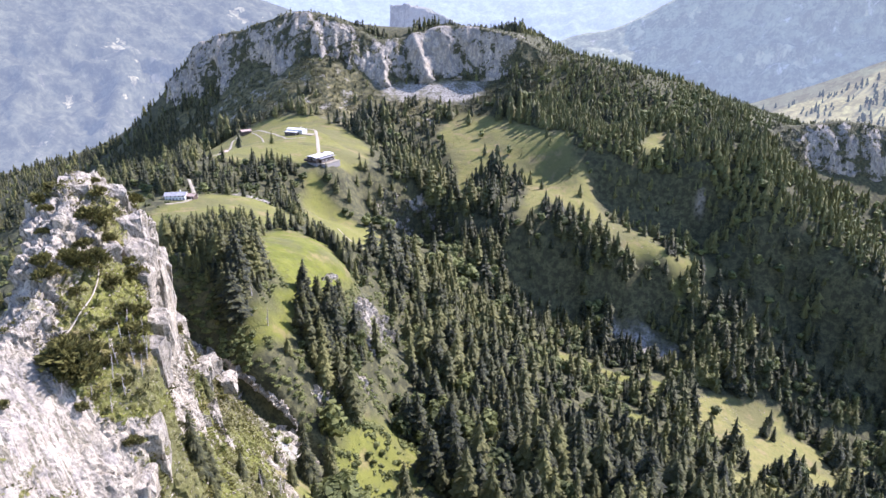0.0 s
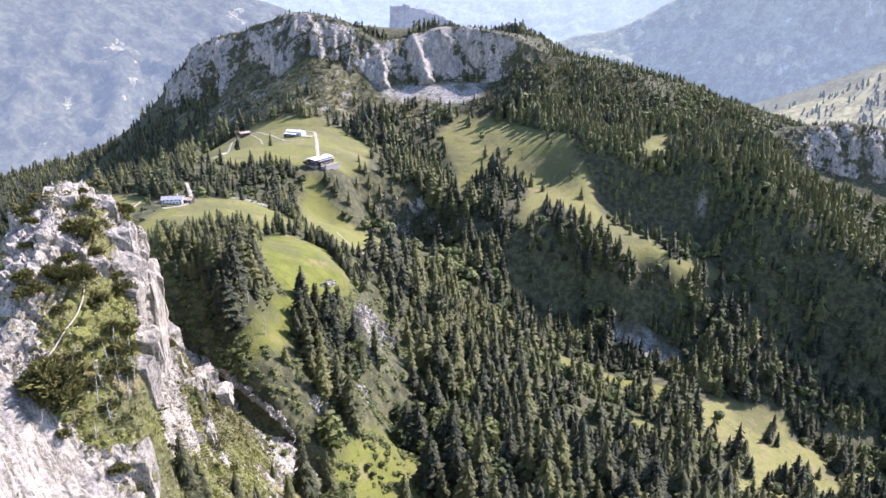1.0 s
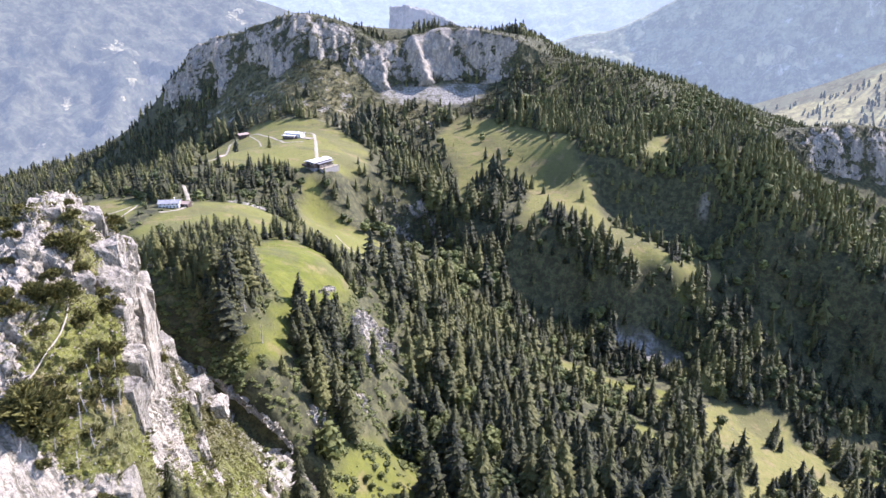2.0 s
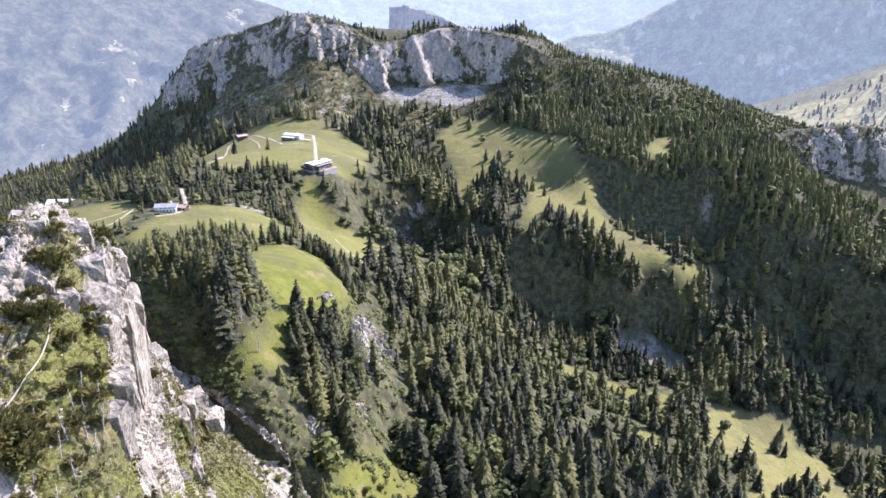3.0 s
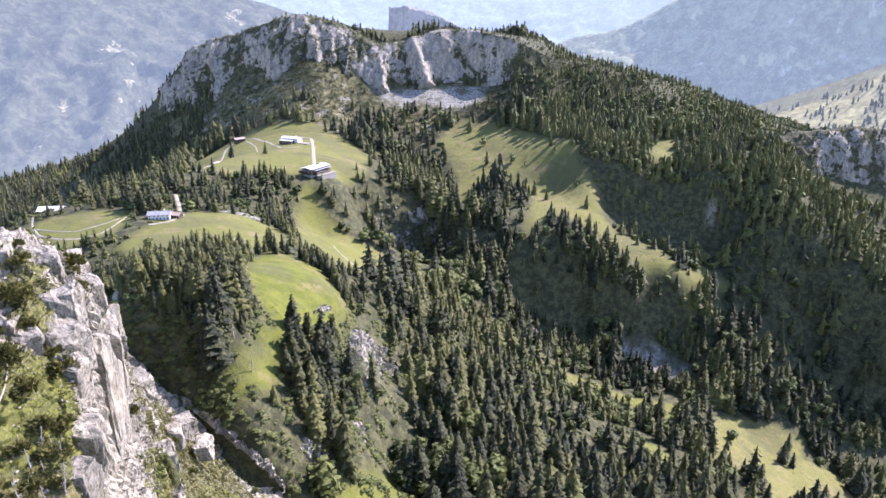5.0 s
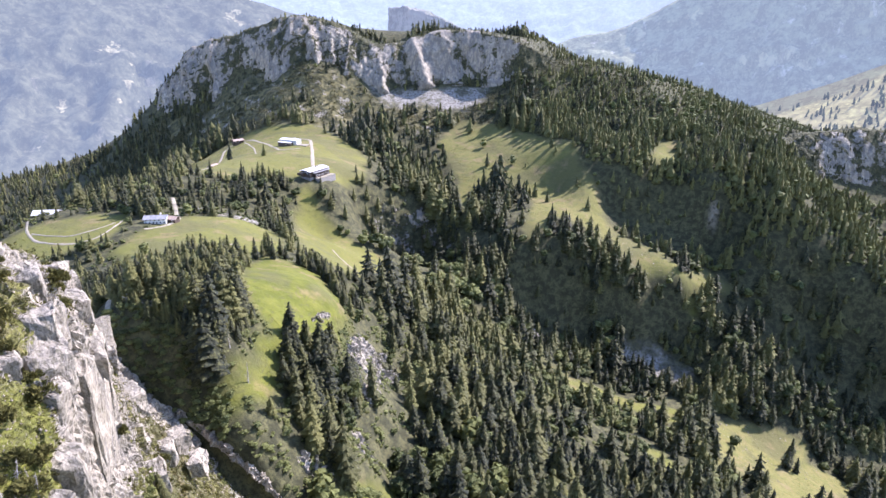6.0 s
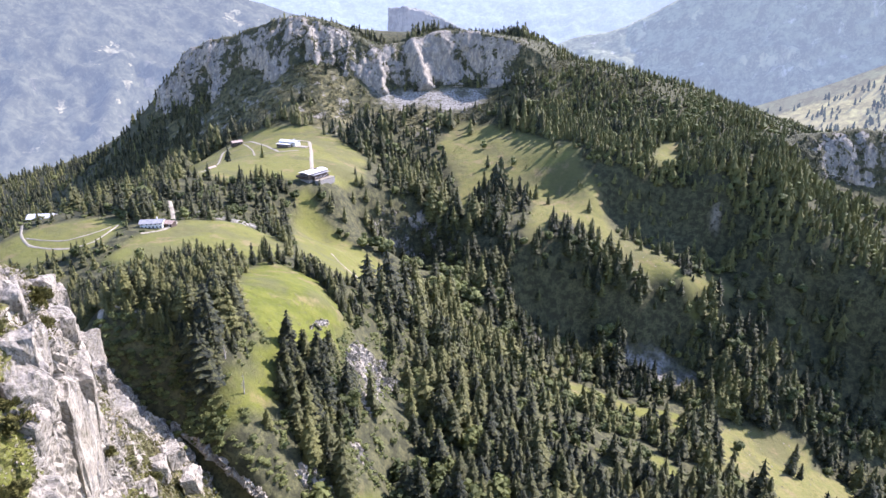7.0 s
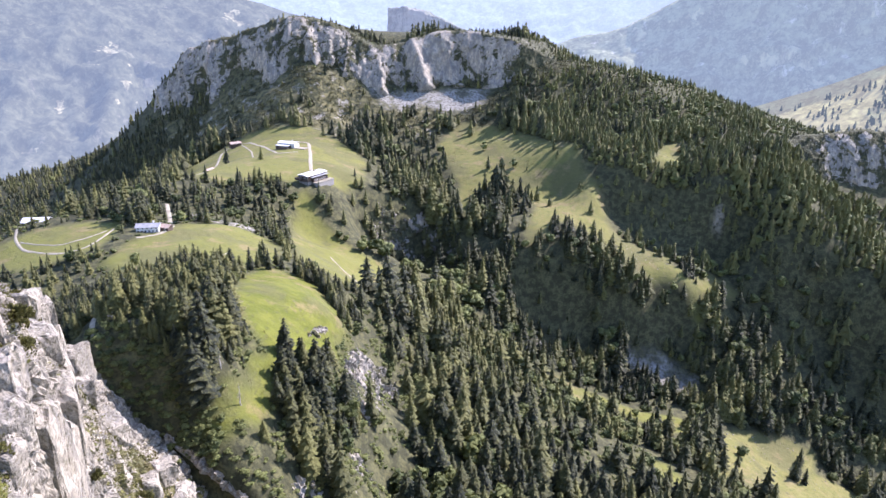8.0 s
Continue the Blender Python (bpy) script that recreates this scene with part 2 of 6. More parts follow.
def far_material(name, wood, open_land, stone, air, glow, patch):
    """A mountain side kilometres off, with the haze in front of it painted on as emission."""
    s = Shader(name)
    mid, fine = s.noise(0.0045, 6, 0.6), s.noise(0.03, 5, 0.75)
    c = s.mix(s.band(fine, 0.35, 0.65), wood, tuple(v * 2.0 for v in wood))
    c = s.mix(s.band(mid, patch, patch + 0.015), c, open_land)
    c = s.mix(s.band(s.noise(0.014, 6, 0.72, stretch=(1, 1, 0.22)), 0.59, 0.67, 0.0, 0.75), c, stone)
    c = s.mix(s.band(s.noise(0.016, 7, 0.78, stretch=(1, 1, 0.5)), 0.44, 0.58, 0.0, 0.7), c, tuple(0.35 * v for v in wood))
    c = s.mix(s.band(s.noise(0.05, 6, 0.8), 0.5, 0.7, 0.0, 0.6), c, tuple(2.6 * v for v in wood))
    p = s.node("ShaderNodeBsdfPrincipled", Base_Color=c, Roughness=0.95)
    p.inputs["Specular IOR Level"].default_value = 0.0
    # haze put into the surface: it emits the air colour evenly
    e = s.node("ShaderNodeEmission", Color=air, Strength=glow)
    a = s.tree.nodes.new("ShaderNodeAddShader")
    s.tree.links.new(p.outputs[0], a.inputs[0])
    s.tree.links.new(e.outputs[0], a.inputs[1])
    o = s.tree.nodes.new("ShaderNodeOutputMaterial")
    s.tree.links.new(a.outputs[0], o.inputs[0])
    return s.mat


# Far slopes, crag and trees, each glowing with its own painted amount of haze
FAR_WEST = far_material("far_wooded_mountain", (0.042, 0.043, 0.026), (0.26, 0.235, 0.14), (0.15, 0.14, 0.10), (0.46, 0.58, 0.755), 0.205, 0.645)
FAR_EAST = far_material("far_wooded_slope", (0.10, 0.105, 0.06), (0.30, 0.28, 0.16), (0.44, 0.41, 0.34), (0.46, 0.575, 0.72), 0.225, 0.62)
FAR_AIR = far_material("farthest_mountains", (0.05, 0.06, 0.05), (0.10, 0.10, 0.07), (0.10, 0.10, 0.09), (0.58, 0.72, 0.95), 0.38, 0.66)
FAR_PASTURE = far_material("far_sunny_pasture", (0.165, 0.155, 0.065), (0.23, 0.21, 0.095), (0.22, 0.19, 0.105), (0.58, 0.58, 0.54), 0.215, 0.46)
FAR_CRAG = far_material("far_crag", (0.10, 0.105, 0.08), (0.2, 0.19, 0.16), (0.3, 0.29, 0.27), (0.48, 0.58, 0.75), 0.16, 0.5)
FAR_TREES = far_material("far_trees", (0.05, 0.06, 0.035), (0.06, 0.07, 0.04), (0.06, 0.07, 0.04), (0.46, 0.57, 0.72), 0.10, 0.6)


# ---------- noise and meshes ----------
def lattice(ix, iy, iz, seed):
    h = (ix * 374761393 + iy * 668265263 + iz * 2147483647 + seed * 974634777) & 0xFFFFFFFF
    h = ((h ^ (h >> 13)) * 1274126177) & 0xFFFFFFFF
    h = ((h ^ (h >> 16)) * 2246822519) & 0xFFFFFFFF
    return ((h ^ (h >> 15)) & 0xFFFFFF) / 0xFFFFFF


def smooth_noise(x, y, z=None, seed=0):
    """Value noise between -1 and 1, for arrays."""
    z = np.zeros_like(x) if z is None else z
    fx, fy, fz = np.floor(x), np.floor(y), np.floor(z)
    ix, iy, iz = fx.astype(np.int64), fy.astype(np.int64), fz.astype(np.int64)
    u, v, w = x - fx, y - fy, z - fz
    u, v, w = u * u * (3 - 2 * u), v * v * (3 - 2 * v), w * w * (3 - 2 * w)
    total = 0
    for a in (0, 1):
        for b in (0, 1):
            for c in (0, 1):
                total = total + lattice(ix + a, iy + b, iz + c, seed) * (u if a else 1 - u) * (v if b else 1 - v) * (w if c else 1 - w)
    return total * 2 - 1


def fractal(x, y, z=None, octaves=4, seed=0, gain=0.5):
    total, amp, norm = 0, 1.0, 0
    for k in range(octaves):
        s = 2.03 ** k
        total = total + amp * smooth_noise(x * s + 17.3 * k, y * s - 9.1 * k, None if z is None else z * s, seed + k)
        norm, amp = norm + amp, amp * gain
    return total / norm


def ridged(x, y, z, octaves=4, seed=0, gain=0.5):
    total, amp, norm = 0, 1.0, 0
    for k in range(octaves):
        s = 2.07 ** k
        total = total + amp * (1 - 2 * np.abs(smooth_noise(x * s + 5.7 * k, y * s, z * s, seed + k)))
        norm, amp = norm + amp, amp * gain
    return total / norm


def blocks(x, y, z, seed=0):
    """Broken rock: cells with a step and a tilt of their own. Returns the height, about -1 to 1, and the nearness to a joint."""
    fx, fy, fz = np.floor(x).astype(np.int64), np.floor(y).astype(np.int64), np.floor(z).astype(np.int64)
    best, second, value = np.full(x.shape, 9.0), np.full(x.shape, 9.0), np.zeros(x.shape)
    for a in (-1, 0, 1):
        for b in (-1, 0, 1):
            for c in (-1, 0, 1):
                ix, iy, iz = fx + a, fy + b, fz + c
                dx, dy, dz = x - ix - lattice(ix, iy, iz, seed), y - iy - lattice(ix, iy, iz, seed + 1), z - iz - lattice(ix, iy, iz, seed + 2)
                d = dx * dx + dy * dy + dz * dz
                step = 2 * lattice(ix, iy, iz, seed + 3) - 1 + 1.6 * ((lattice(ix, iy, iz, seed + 4) - 0.5) * dx + (lattice(ix, iy, iz, seed + 5) - 0.5) * dy + (lattice(ix, iy, iz, seed + 6) - 0.3) * dz)
                closer = d < best
                second = np.where(closer, best, np.minimum(second, d))
                value = np.where(closer, step, value)
                best = np.where(closer, d, best)
    return value, np.sqrt(second) - np.sqrt(best)


def raw_mesh(name, verts, faces, material, values=None, smooth=False):
    """A mesh from arrays: verts (n, 3), faces (m, 3 or 4), with float attributes on its points."""
    me = bpy.data.meshes.new(name)
    verts, faces = np.ascontiguousarray(verts, np.float32), np.ascontiguousarray(faces, np.int32)
    k = faces.shape[1]
    me.vertices.add(len(verts))
    me.vertices.foreach_set("co", verts.ravel())
    me.loops.add(faces.size)
    me.loops.foreach_set("vertex_index", faces.ravel())
    me.polygons.add(len(faces))
    me.polygons.foreach_set("loop_start", np.arange(0, faces.size, k, dtype=np.int32))
    me.polygons.foreach_set("loop_total", np.full(len(faces), k, np.int32))
    for key, data in (values or {}).items():
        me.attributes.new(key, "FLOAT", "POINT").data.foreach_set("value", np.ascontiguousarray(data, np.float32).ravel())
    me.update(calc_edges=True)
    me.polygons.foreach_set("use_smooth", np.full(len(faces), smooth))
    me.materials.append(material)
    return me


def grid_faces(rows, cols, wrap=False):
    r, c = np.arange(rows - 1)[:, None], np.arange(cols if wrap else cols - 1)[None, :]
    a, b = r * cols + c, r * cols + (c + 1) % cols
    return np.stack([a, b, b + cols, a + cols], -1).reshape(-1, 4)


def inside(x, y, ring):
    """Which of the points lie in the plan outline ring."""
    hit = np.zeros(np.shape(x), bool)
    for (ax, ay), (bx, by) in zip(ring, ring[1:] + ring[:1]):
        if ay != by:
            hit ^= ((ay > y) != (by > y)) & (x < (bx - ax) * (y - ay) / (by - ay) + ax)
    return hit


def to_line(x, y, line):
    """Plan distance from the points to a line of (x, y)."""
    best = np.full(np.shape(x), 1e9)
    for (ax, ay), (bx, by) in zip(line, line[1:]):
        t = np.clip(((x - ax) * (bx - ax) + (y - ay) * (by - ay)) / max((bx - ax) ** 2 + (by - ay) ** 2, 1e-6), 0, 1)
        best = np.minimum(best, np.hypot(x - ax - t * (bx - ax), y - ay - t * (by - ay)))
    return best


def soft_mask(x, y, ring, edge):
    """1 inside an outline, falling off over edge metres round its border."""
    d = to_line(x, y, ring + ring[:1])
    d = np.where(inside(x, y, ring), d, -d)
    return np.clip(0.5 + d / (2 * edge), 0, 1)


def part(name, data, parent, label=""):
    ob = new(name, data)
    ob.parent = parent
    return tagged(ob, label)


# ---------- the land ----------
# Landforms of the valley side: crests, benches, gullies and slope breaks, each a short line of (x, y, z)
LANDFORMS = {
    "summit_crest": [(-1500, 1800, -90), (-980, 1610, 10), (-650, 1345, 122), (-500, 1355, 272), (-385, 1330, 328), (-264, 1300, 360),
                     (-160, 1290, 338), (-100, 1310, 320), (-13, 1335, 347), (150, 1330, 338), (260, 1340, 282), (385, 1415, 226), (655, 1620, 175), (860, 1700, 110), (1200, 1850, -60)],
    "grassy_rib": [(-205, 1165, 290), (-228, 1140, 272), (-250, 1116, 249), (-276, 1068, 222)],
    "wall_foot": [(-301, 1202, 264), (-371, 1207, 234), (-440, 1232, 204), (-250, 1202, 292), (-85, 1200, 264), (-22, 1206, 268), (71, 1206, 262), (136, 1200, 282)],
    "rib_gully": [(-335, 1110, 198), (-150, 1120, 226)],
    "west_flank": [(-520, 1080, 85), (-420, 880, 130), (-400, 700, 175), (-560, 620, 70), (-800, 900, -20), (-420, 480, 165), (-420, 250, 140), (-330, 80, 150)],
    "alp_bench": [(-291, 1045, 208), (-340, 960, 190), (-228, 920, 220), (-180, 915, 227), (-120, 1010, 215), (-105, 940, 204),
                  (-140, 830, 226), (-140, 756, 226), (-134, 738, 224), (-126, 728, 220), (-121, 742, 222), (-250, 669, 243), (-260, 780, 228), (-110, 752, 208), (-180, 690, 228)],
    "alp_ridge": [(-225, 600, 240), (-172, 545, 243), (-203, 505, 250), (-290, 520, 246), (-325, 548, 243), (-345, 500, 226), (-126, 477, 244), (-186, 412, 256), (-240, 450, 246), (-290, 420, 232),
                  (-143, 376, 264), (-112, 322, 277), (-118, 298, 272), (-104, 292, 266), (-118, 420, 252)],
    "spur_meadow": [(-86, 305, 257), (-78, 340, 253), (-60, 398, 236), (-78, 440, 236), (-64, 520, 204), (-45, 480, 204)],
    "spur_wall": [(-98, 285, 252), (-80, 272, 243), (-62, 290, 224), (-50, 308, 215), (-46, 345, 212), (-44, 385, 206), (-38, 410, 186)],
    "gully": [(-142, 290, 272), (-84, 261, 228), (-58, 258, 209), (-42, 225, 200), (-30, 270, 184), (-25, 325, 172)],
    "bowl_rim": [(-135, 298, 285), (-124, 296, 286), (-112, 295, 285), (-102, 295, 282)],
    "bowl_foot": [(-130, 286, 263), (-119, 281, 253), (-108, 277, 245)],
    "forest_slope": [(-17, 413, 172), (-8, 470, 155), (24, 322, 160), (63, 291, 155), (118, 317, 122), (140, 385, 96), (101, 430, 96), (60, 500, 112), (190, 470, 52),
                     (250, 480, 22), (240, 330, 55), (360, 490, -20), (205, 570, 36), (250, 552, 14), (330, 560, -18), (384, 580, -42), (480, 480, -75)],
    "brook": [(-60, 690, 166), (9, 715, 132), (40, 665, 100), (85, 632, 68), (150, 612, 42), (235, 605, 22), (310, 612, -12), (400, 612, -48), (520, 590, -90), (800, 560, -160)],
    "shade_slope": [(261, 742, 100), (600, 760, 40), (700, 750, 20), (570, 880, 70)],
    "shade_crest": [(378, 893, 198), (427, 833, 176), (449, 815, 154), (478, 781, 121), (502, 736, 91)],
    "upper_scarp": [(212, 903, 198), (238, 890, 195), (292, 891, 193), (333, 852, 176)],
    "upper_scarp_foot": [(206, 868, 154), (235, 858, 140), (287, 852, 136), (336, 840, 123)],
    "bench_edge": [(96, 740, 139), (148, 734, 121), (201, 732, 106), (258, 744, 101), (206, 758, 119), (263, 770, 116)],
    "gorge_foot": [(95, 719, 90), (148, 714, 64), (201, 712, 50), (256, 719, 47)],
    "lower_scarp": [(387, 796, 137), (435, 793, 138), (474, 748, 100), (509, 712, 57)],
    "lower_scarp_foot": [(380, 744, 50), (429, 747, 47), (472, 720, 31), (511, 689, -12), (402, 671, -1), (357, 674, 11)],
    "east_ridge": [(95, 753, 148), (145, 895, 165), (189, 866, 172), (169, 936, 212), (235, 925, 216), (315, 945, 200), (476, 950, 195), (545, 985, 125), (690, 1140, 180), (840, 1060, 90), (240, 1080, 228), (700, 1330, 130), (900, 1350, 40)],
    "east_skyline": [(239, 1190, 291), (306, 1190, 280), (392, 1190, 263), (472, 1190, 238), (554, 1190, 200)],
    "torrent": [(594, 975, 96), (655, 950, 52), (715, 925, 24)],
    "high_pasture": [(4, 965, 184), (53, 1000, 196), (83, 1032, 210), (32, 1101, 214), (-36, 960, 165), (60, 870, 165), (20, 850, 150), (-70, 1060, 215)],
    "wooded_knoll": [(-82, 790, 194), (-59, 806, 184), (-31, 820, 176), (-3, 812, 165), (16, 792, 156), (-75, 850, 193), (-20, 850, 180), (-124, 679, 182), (-95, 620, 190), (-70, 600, 175)],
    "knoll_foot": [(-80, 748, 146), (-61, 763, 126), (-31, 784, 117), (-3, 780, 120), (18, 768, 136), (-50, 676, 153)],
    "near_ground": [(-60, 150, 266), (-48, 100, 268), (-70, 198, 252), (-42, 190, 225), (0, 190, 190), (0, 80, 215), (80, 130, 150), (200, 180, 80), (0, -200, 240), (-120, -150, 330),
                    (-115, 60, 300), (-105, 140, 310), (-125, 200, 290), (-145, 240, 270), (-165, 120, 240), (300, -100, 40), (600, 100, -80), (-180, 320, 255), (-260, 300, 215)],
    "far_floor": [(-2500, 500, -330), (-1400, 900, -260), (-1500, 2600, -330), (0, 2300, -150), (1300, 1250, -160), (1500, 500, -260), (2500, 1500, -250), (-1500, -1200, -150), (1500, -1200, -250), (0, -1500, 60)],
}
NODES = np.array([p for line in LANDFORMS.values() for p in line], float)
SOFT = 14.0


def spread(x, y, cx, cy):
    return np.sqrt((x[:, None] - cx) ** 2 + (y[:, None] - cy) ** 2 + SOFT ** 2)


def fit_land():
    n = len(NODES)
    a = np.zeros((n + 3, n + 3))
    a[:n, :n] = spread(NODES[:, 0], NODES[:, 1], NODES[:, 0], NODES[:, 1]) - 1.0 * np.eye(n)
    a[:n, n:] = np.c_[np.ones(n), NODES[:, :2] / 1000]
    a[n:, :n] = a[:n, n:].T
    return np.linalg.solve(a, np.r_[NODES[:, 2], 0, 0, 0])


LAND = fit_land()


def land(x, y):
    """Height of the smooth valley side at x, y (arrays)."""
    x, y = np.atleast_1d(np.asarray(x, float)), np.atleast_1d(np.asarray(y, float))
    shape = x.shape
    x, y = x.ravel(), y.ravel()
    z = np.empty(len(x))
    for i in range(0, len(x), 40000):
        j = slice(i, i + 40000)
        z[j] = spread(x[j], y[j], NODES[:, 0], NODES[:, 1]) @ LAND[:-3] + LAND[-3] + (LAND[-2] * x[j] + LAND[-1] * y[j]) / 1000
    return z.reshape(shape)

# Open ground, as outlines in plan: how lush it is and its border
MEADOWS = {
    "alp": (0.45, [(-266, 715), (-330, 900), (-362, 1010), (-345, 1055), (-290, 1058), (-223, 1044), (-190, 1046), (-149, 990), (-120, 960), (-100, 923), (-92, 807), (-118, 748), (-141, 737), (-186, 722), (-215, 690)]),
    "pasture": (0.25, [(-8, 1045), (15, 1104), (38, 1118), (60, 1096), (90, 1079), (175, 947), (177, 922), (196, 882), (198, 848), (210, 817), (251, 807), (256, 798), (218, 766), (189, 777), (150, 793), (126, 800),
                       (96, 749), (88, 771), (112, 859), (83, 914), (52, 918), (36, 885), (33, 793), (23, 789), (12, 875), (24, 916), (9, 956)]),
    "ridge": (0.55, [(-215, 455), (-206, 495), (-198, 521), (-193, 541), (-163, 562), (-135, 554), (-118, 510), (-113, 470), (-136, 440), (-148, 425), (-156, 445), (-172, 432), (-185, 420), (-200, 430)]),
    "barn": (0.5, [(-305, 462), (-318, 500), (-300, 530), (-263, 538), (-240, 538), (-231, 508), (-227, 478), (-246, 468), (-264, 455)]),
    "spur": (1.0, [(-122, 424), (-118, 450), (-103, 458), (-84, 448), (-64, 430), (-56, 390), (-60, 358), (-70, 340), (-78, 319), (-74, 305), (-76, 291), (-86, 278), (-93, 280), (-91, 291), (-85, 308), (-84, 326), (-93, 338), (-104, 356)]),
    "strip": (0.6, [(-147, 684), (-130, 699), (-115, 671), (-84, 598), (-66, 570), (-56, 497), (-69, 474), (-88, 500), (-102, 494), (-121, 566)]),
    "lower": (0.15, [(257, 601), (267, 614), (293, 624), (315, 633), (343, 632), (370, 623), (356, 595), (389, 593), (419, 580), (468, 591), (440, 545), (340, 490), (288, 454), (237, 420), (190, 409), (235, 455), (270, 490), (275, 515), (255, 535), (222, 522), (228, 580)]),
    "glade": (0.7, [(96, 641), (120, 642), (135, 637), (147, 634), (165, 631), (188, 616), (204, 618), (224, 615), (255, 616), (252, 590), (228, 580), (191, 568), (178, 585), (158, 592), (136, 588), (104, 585)]),
    "nick": (0.7, [(154, 503), (180, 511), (188, 465), (200, 423), (180, 390), (165, 401), (172, 455)]),
    "bench": (0.35, [(197, 824), (216, 811), (258, 807), (270, 797), (251, 777), (271, 769), (295, 781), (313, 798), (330, 779), (345, 769), (330, 758), (300, 751), (274, 751), (230, 748), (212, 756), (197, 786)]),
    "strip_low": (0.5, [(-148, 706), (-139, 723), (-128, 706), (-112, 696), (-86, 676), (-61, 669), (-38, 666), (-46, 604), (-58, 500), (-75, 490), (-106, 548), (-126, 590)]),
    "glade_high": (0.5, [(305, 985), (335, 990), (316, 932), (279, 896), (270, 915)]),
    "glade_shade": (0.6, [(268, 758), (291, 754), (281, 728), (265, 737)]),
    "brush": (0.8, [(-50, 277), (-40, 293), (-26, 310), (-9, 309), (-11, 273), (-25, 255), (-45, 237), (-50, 258)]),
    "gully_grass": (0.8, [(-48, 262), (-38, 285), (-24, 300), (-14, 290), (-20, 255), (-44, 220)]),
    "near_grass": (0.75, [(-45, 80), (-75, 130), (-80, 160), (-82, 190), (-96, 258), (-70, 250), (-58, 231), (-42, 215), (-25, 150)]),
}
SCREES = {
    "wall": [(-130, 1189), (-62, 1182), (-23, 1194), (69, 1204), (63, 1163), (15, 1140), (-13, 1153), (-42, 1158), (-88, 1138)],
    "brook": [(-1, 739), (14, 741), (11, 716), (1, 712)],
    "shade": [(195, 707), (226, 712), (275, 690), (264, 672), (216, 680)],
    "gully": [(-118, 268), (-96, 262), (-76, 255), (-58, 248), (-60, 238), (-82, 236), (-100, 250)],
    "knoll": [(-205, 590), (-180, 575), (-160, 590), (-150, 570), (-185, 560), (-215, 575)],
    "torrent": [(560, 905), (610, 880), (700, 800), (680, 780), (590, 840), (545, 890)],
}


# Where wood is thin, as outlines in plan, with the share of trees that stand there
THIN = [
    (0.07, [(-503, 1255), (-404, 1211), (-299, 1213), (-211, 1167), (-156, 1184), (-126, 1154), (-120, 1040), (-147, 1010), (-208, 1073), (-253, 1078), (-359, 1130), (-413, 1150)]),
    (0.3, [(-136, 1150), (-23, 1165), (-4, 1133), (-21, 1054), (-58, 1083), (-86, 1104), (-105, 1040), (-124, 1060)]),
    (0.4, [(300, 790), (380, 796), (440, 790), (480, 745), (510, 708), (505, 680), (400, 665), (350, 670), (320, 720)]),
    (0.4, [(92, 736), (148, 731), (201, 728), (258, 740), (256, 715), (200, 706), (146, 708), (94, 712)]),
    (0.14, [(173, 929), (238, 886), (295, 873), (332, 848), (367, 821), (330, 811), (259, 811), (199, 833), (190, 886)]),
    (0.3, [(-123, 743), (-88, 790), (-60, 806), (-19, 812), (18, 780), (4, 747), (-28, 708), (-49, 660), (-80, 678), (-111, 692)]),
    (0.3, [(-52, 705), (-9, 739), (23, 737), (17, 712), (-27, 689)]),
    (0.28, [(-64, 388), (-58, 448), (-37, 431), (-41, 353), (-30, 331), (-51, 284), (-64, 270), (-71, 282), (-66, 312), (-47, 351)]),
]
GROVES = [
    (46, 16, 24, [(-118, 372), (-103, 354), (-95, 330), (-93, 312), (-99, 310), (-108, 332), (-116, 350), (-126, 366)]),
    (34, 15, 23, [(-76, 336), (-66, 350), (-57, 348), (-56, 318), (-64, 298), (-72, 298), (-75, 314)]),
    (46, 11, 18, [(-142, 304), (-120, 302), (-104, 300), (-100, 312), (-120, 318), (-146, 318)]),
    (12, 18, 27, [(-106, 298), (-97, 303), (-94, 290), (-101, 284)]),
    (52, 9, 16, [(-119, 448), (-100, 454), (-76, 440), (-60, 408), (-54, 408), (-60, 450), (-92, 472), (-120, 464)]),
    (16, 9, 16, [(-66, 300), (-52, 345), (-40, 345), (-50, 290), (-60, 270)]),
]
BROAD = [(0.7, [(-80, 720), (-9, 745), (30, 740), (60, 690), (10, 670), (-60, 660)]), (0.4, [(190, 830), (270, 815), (370, 800), (360, 745), (280, 735), (200, 740)]), (0.35, [(430, 860), (520, 800), (560, 720), (480, 730)])]


def relief(x, y, open_ground):
    r = 3.2 * fractal(x / 55, y / 55, octaves=4, seed=3) + 1.0 * fractal(x / 9, y / 9, octaves=3, seed=9)
    shoulder = soft_mask(x, y, THIN[0][1], 30)
    u = (0.8 * x + 0.6 * y) / 38
    r = r + shoulder * 7.0 * ridged(u, (0.6 * x - 0.8 * y) / 150, np.zeros(np.shape(x)), 3, 27)
    return r * (1 - 0.6 * open_ground)


def meadow_of(x, y):
    m, lush = np.zeros(np.shape(x)), np.zeros(np.shape(x))
    wob_x, wob_y = 5 * fractal(x / 16, y / 16, octaves=3, seed=21), 5 * fractal(x / 16, y / 16, octaves=3, seed=22)
    for green, ring in MEADOWS.values():
        k = soft_mask(x + wob_x, y + wob_y, ring, 4.0)
        lush = np.where(k > m, green, lush)
        m = np.maximum(m, k)
    return m, lush


SLOT = [(-122, 279), (-108, 274.5), (-95, 268), (-80, 261), (-66, 256), (-56, 254)]


def slot(x, y):
    """How deep the narrow gully under the spur is cut."""
    return 10.0 * np.exp(-(to_line(x, y, SLOT) / 4.4) ** 4)


